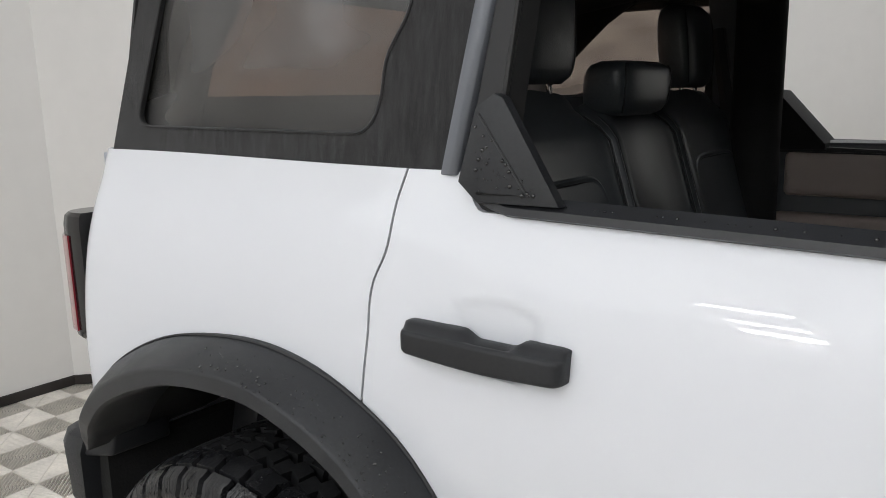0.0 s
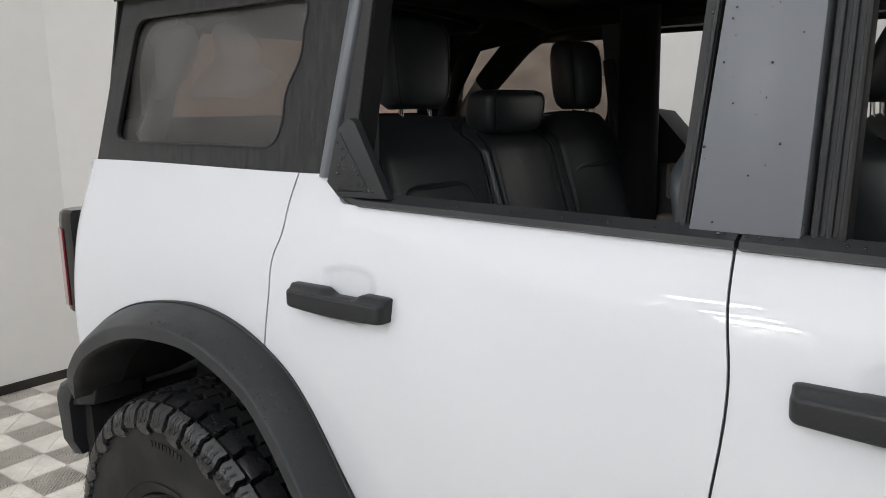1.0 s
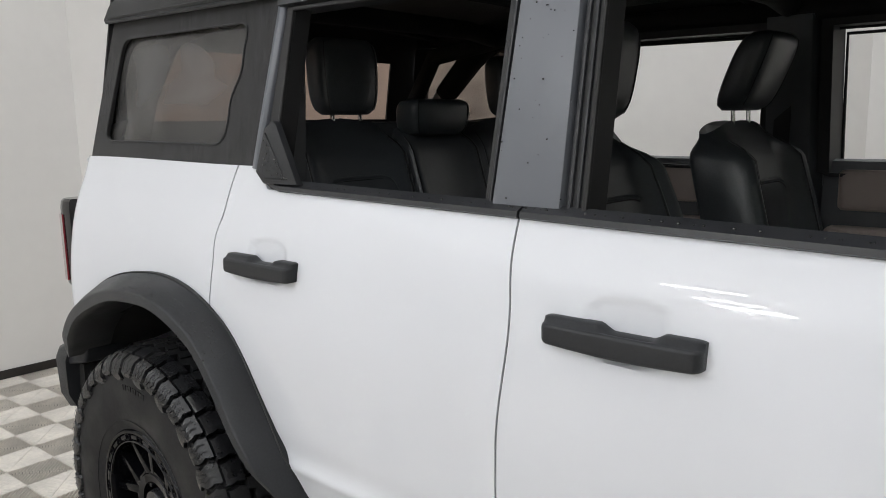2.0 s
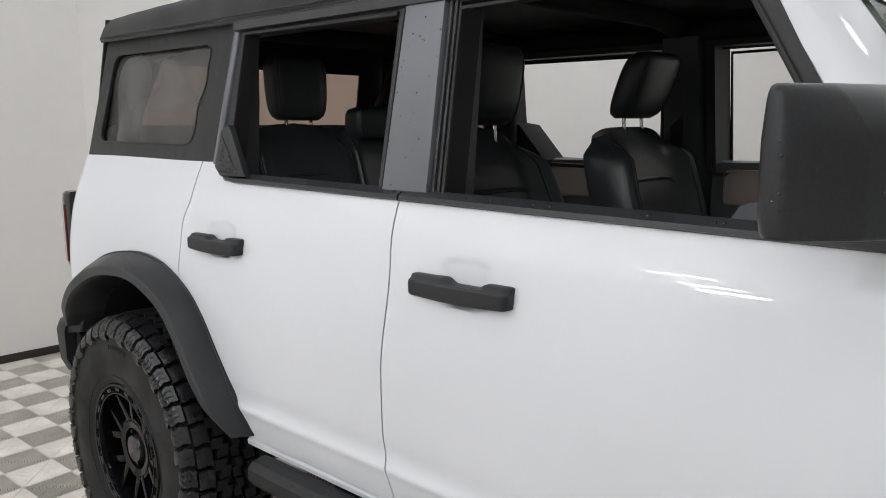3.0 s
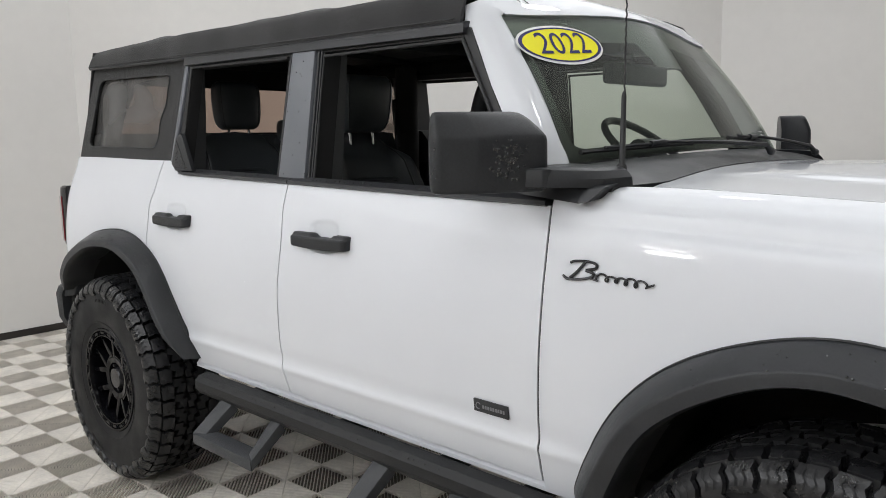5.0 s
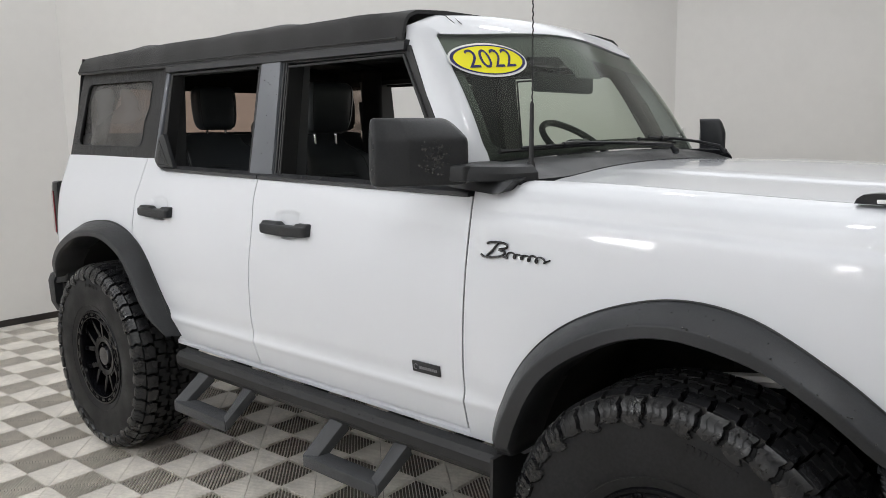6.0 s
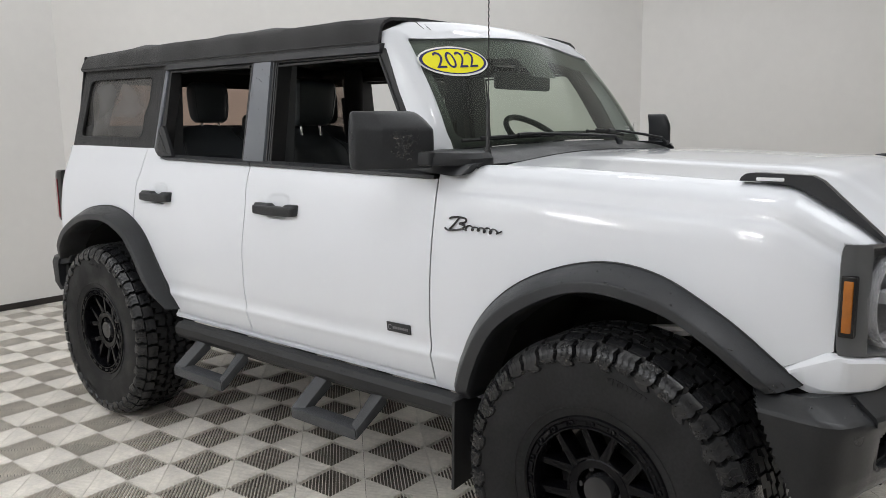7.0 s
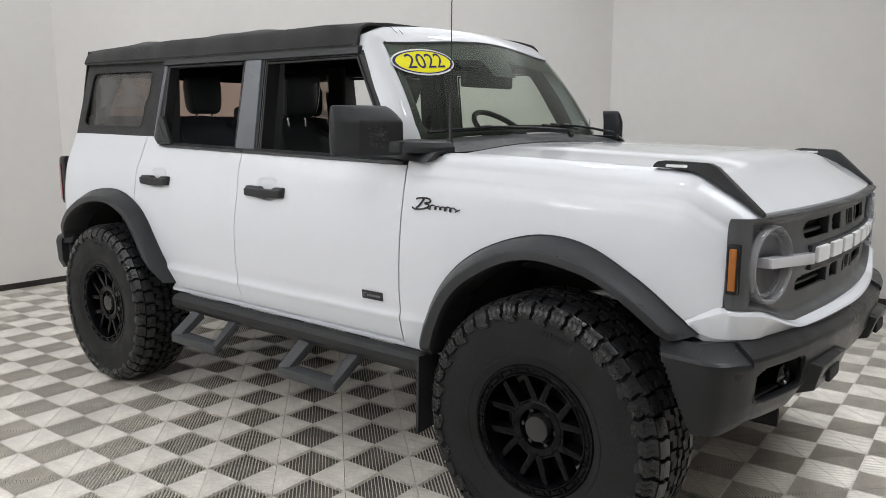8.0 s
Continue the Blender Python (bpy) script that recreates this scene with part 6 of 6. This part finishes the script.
def tile_arrays():
    """One ribbed tile, corner at the origin, sides along x and y: four triangles of ribs, each square to its own side."""
    verts, faces = [], []
    P, n, h, g = PITCH, 20, 0.014, 0.0012
    pitch = (P - 2 * g) / n

    def rib(p0, p1, across, w):
        """A rib along p0-p1 with a flat top and two flanks."""
        i = len(verts)
        a = across * (w / 2)
        for p in (p0, p1):
            verts.extend([tuple(p - a - Vector((0, 0, h))), tuple(p - a), tuple(p + a), tuple(p + a - Vector((0, 0, h)))])
        faces.extend([(i, i + 1, i + 5, i + 4), (i + 1, i + 2, i + 6, i + 5), (i + 2, i + 3, i + 7, i + 6), (i, i + 3, i + 2, i + 1), (i + 4, i + 5, i + 6, i + 7)])

    for q in range(4):
        c, s = ((1, 0), (0, 1), (-1, 0), (0, -1))[q]
        turn = lambda u, v: Vector((P / 2 + c * u - s * v, P / 2 + s * u + c * v, 0))
        across = Vector((c, s, 0))
        for k in range(n):
            u = -P / 2 + g + pitch * (k + .5)
            v0, v1 = -P / 2 + g + 0.003, -abs(u) - 0.0012
            if v1 - v0 > 0.006:
                rib(turn(u, v0), turn(u, v1), across, pitch * (0.16 if q % 2 else 0.87))
        if q % 2 == 0:
            rib(turn(-P / 2 + g, -P / 2 + g + .0016), turn(P / 2 - g, -P / 2 + g + .0016), Vector((-s, c, 0)), 0.0032)
    for c, s in ((1, 1), (1, -1)):
        d = Vector((c, s, 0)).normalized()
        m = Vector((P / 2, P / 2, 0))
        rib(m - d * (P * .705 - .004), m + d * (P * .705 - .004), Vector((-d.y, d.x, 0)), 0.0034)
    return verts, faces


tv, tf = tile_arrays()
tile_me = bpy.data.meshes.new("floor_tile")
tile_me.from_pydata(tv, [], tf)
tile_me.materials.append(TILE)


def in_room(p):
    if not (ROOM_X0 - .1 < p.x < ROOM_X1 + .1 and ROOM_Y0 - .1 < p.y < ROOM_Y1 + .1):
        return False
    return (p.y - 0.20) < (p.x - ROOM_X0) + 0.25


cells = []
for i in range(-60, 61):
    for j in range(-60, 61):
        p = NODE + EA * i + EB * j
        m = p + (EA + EB) / 2
        if in_room(m):
            cells.append((math.hypot((m.x - 1.7) * .75, m.y + 1.5), i, j))
cells.sort()
TURN_TILE = Matrix.Rotation(ANG, 4, "Z")
for _, i, j in cells[:300]:
    t = new("floor_tile", tile_me)
    t.parent = floor_ob
    t.matrix_local = Matrix.Translation(NODE + EA * i + EB * j) @ TURN_TILE
arr = np.array(tv)
ca, sa = math.cos(ANG), math.sin(ANG)
arr = np.stack([arr[:, 0] * ca - arr[:, 1] * sa, arr[:, 0] * sa + arr[:, 1] * ca, arr[:, 2]], 1)
fa = np.array(tf)
allv, allf = [], []
for k, (_, i, j) in enumerate(cells[300:]):
    allv.append(arr + np.array(NODE + EA * i + EB * j))
    allf.append(fa + k * len(arr))
me = bpy.data.meshes.new("far_floor_tiles")
me.from_pydata(np.concatenate(allv).tolist(), [], np.concatenate(allf).tolist())
me.materials.append(TILE)
far = new("far_floor_tiles", me)
far.parent = floor_ob
tagged(far, "grey ribbed plastic floor tiles", kind="stuff")
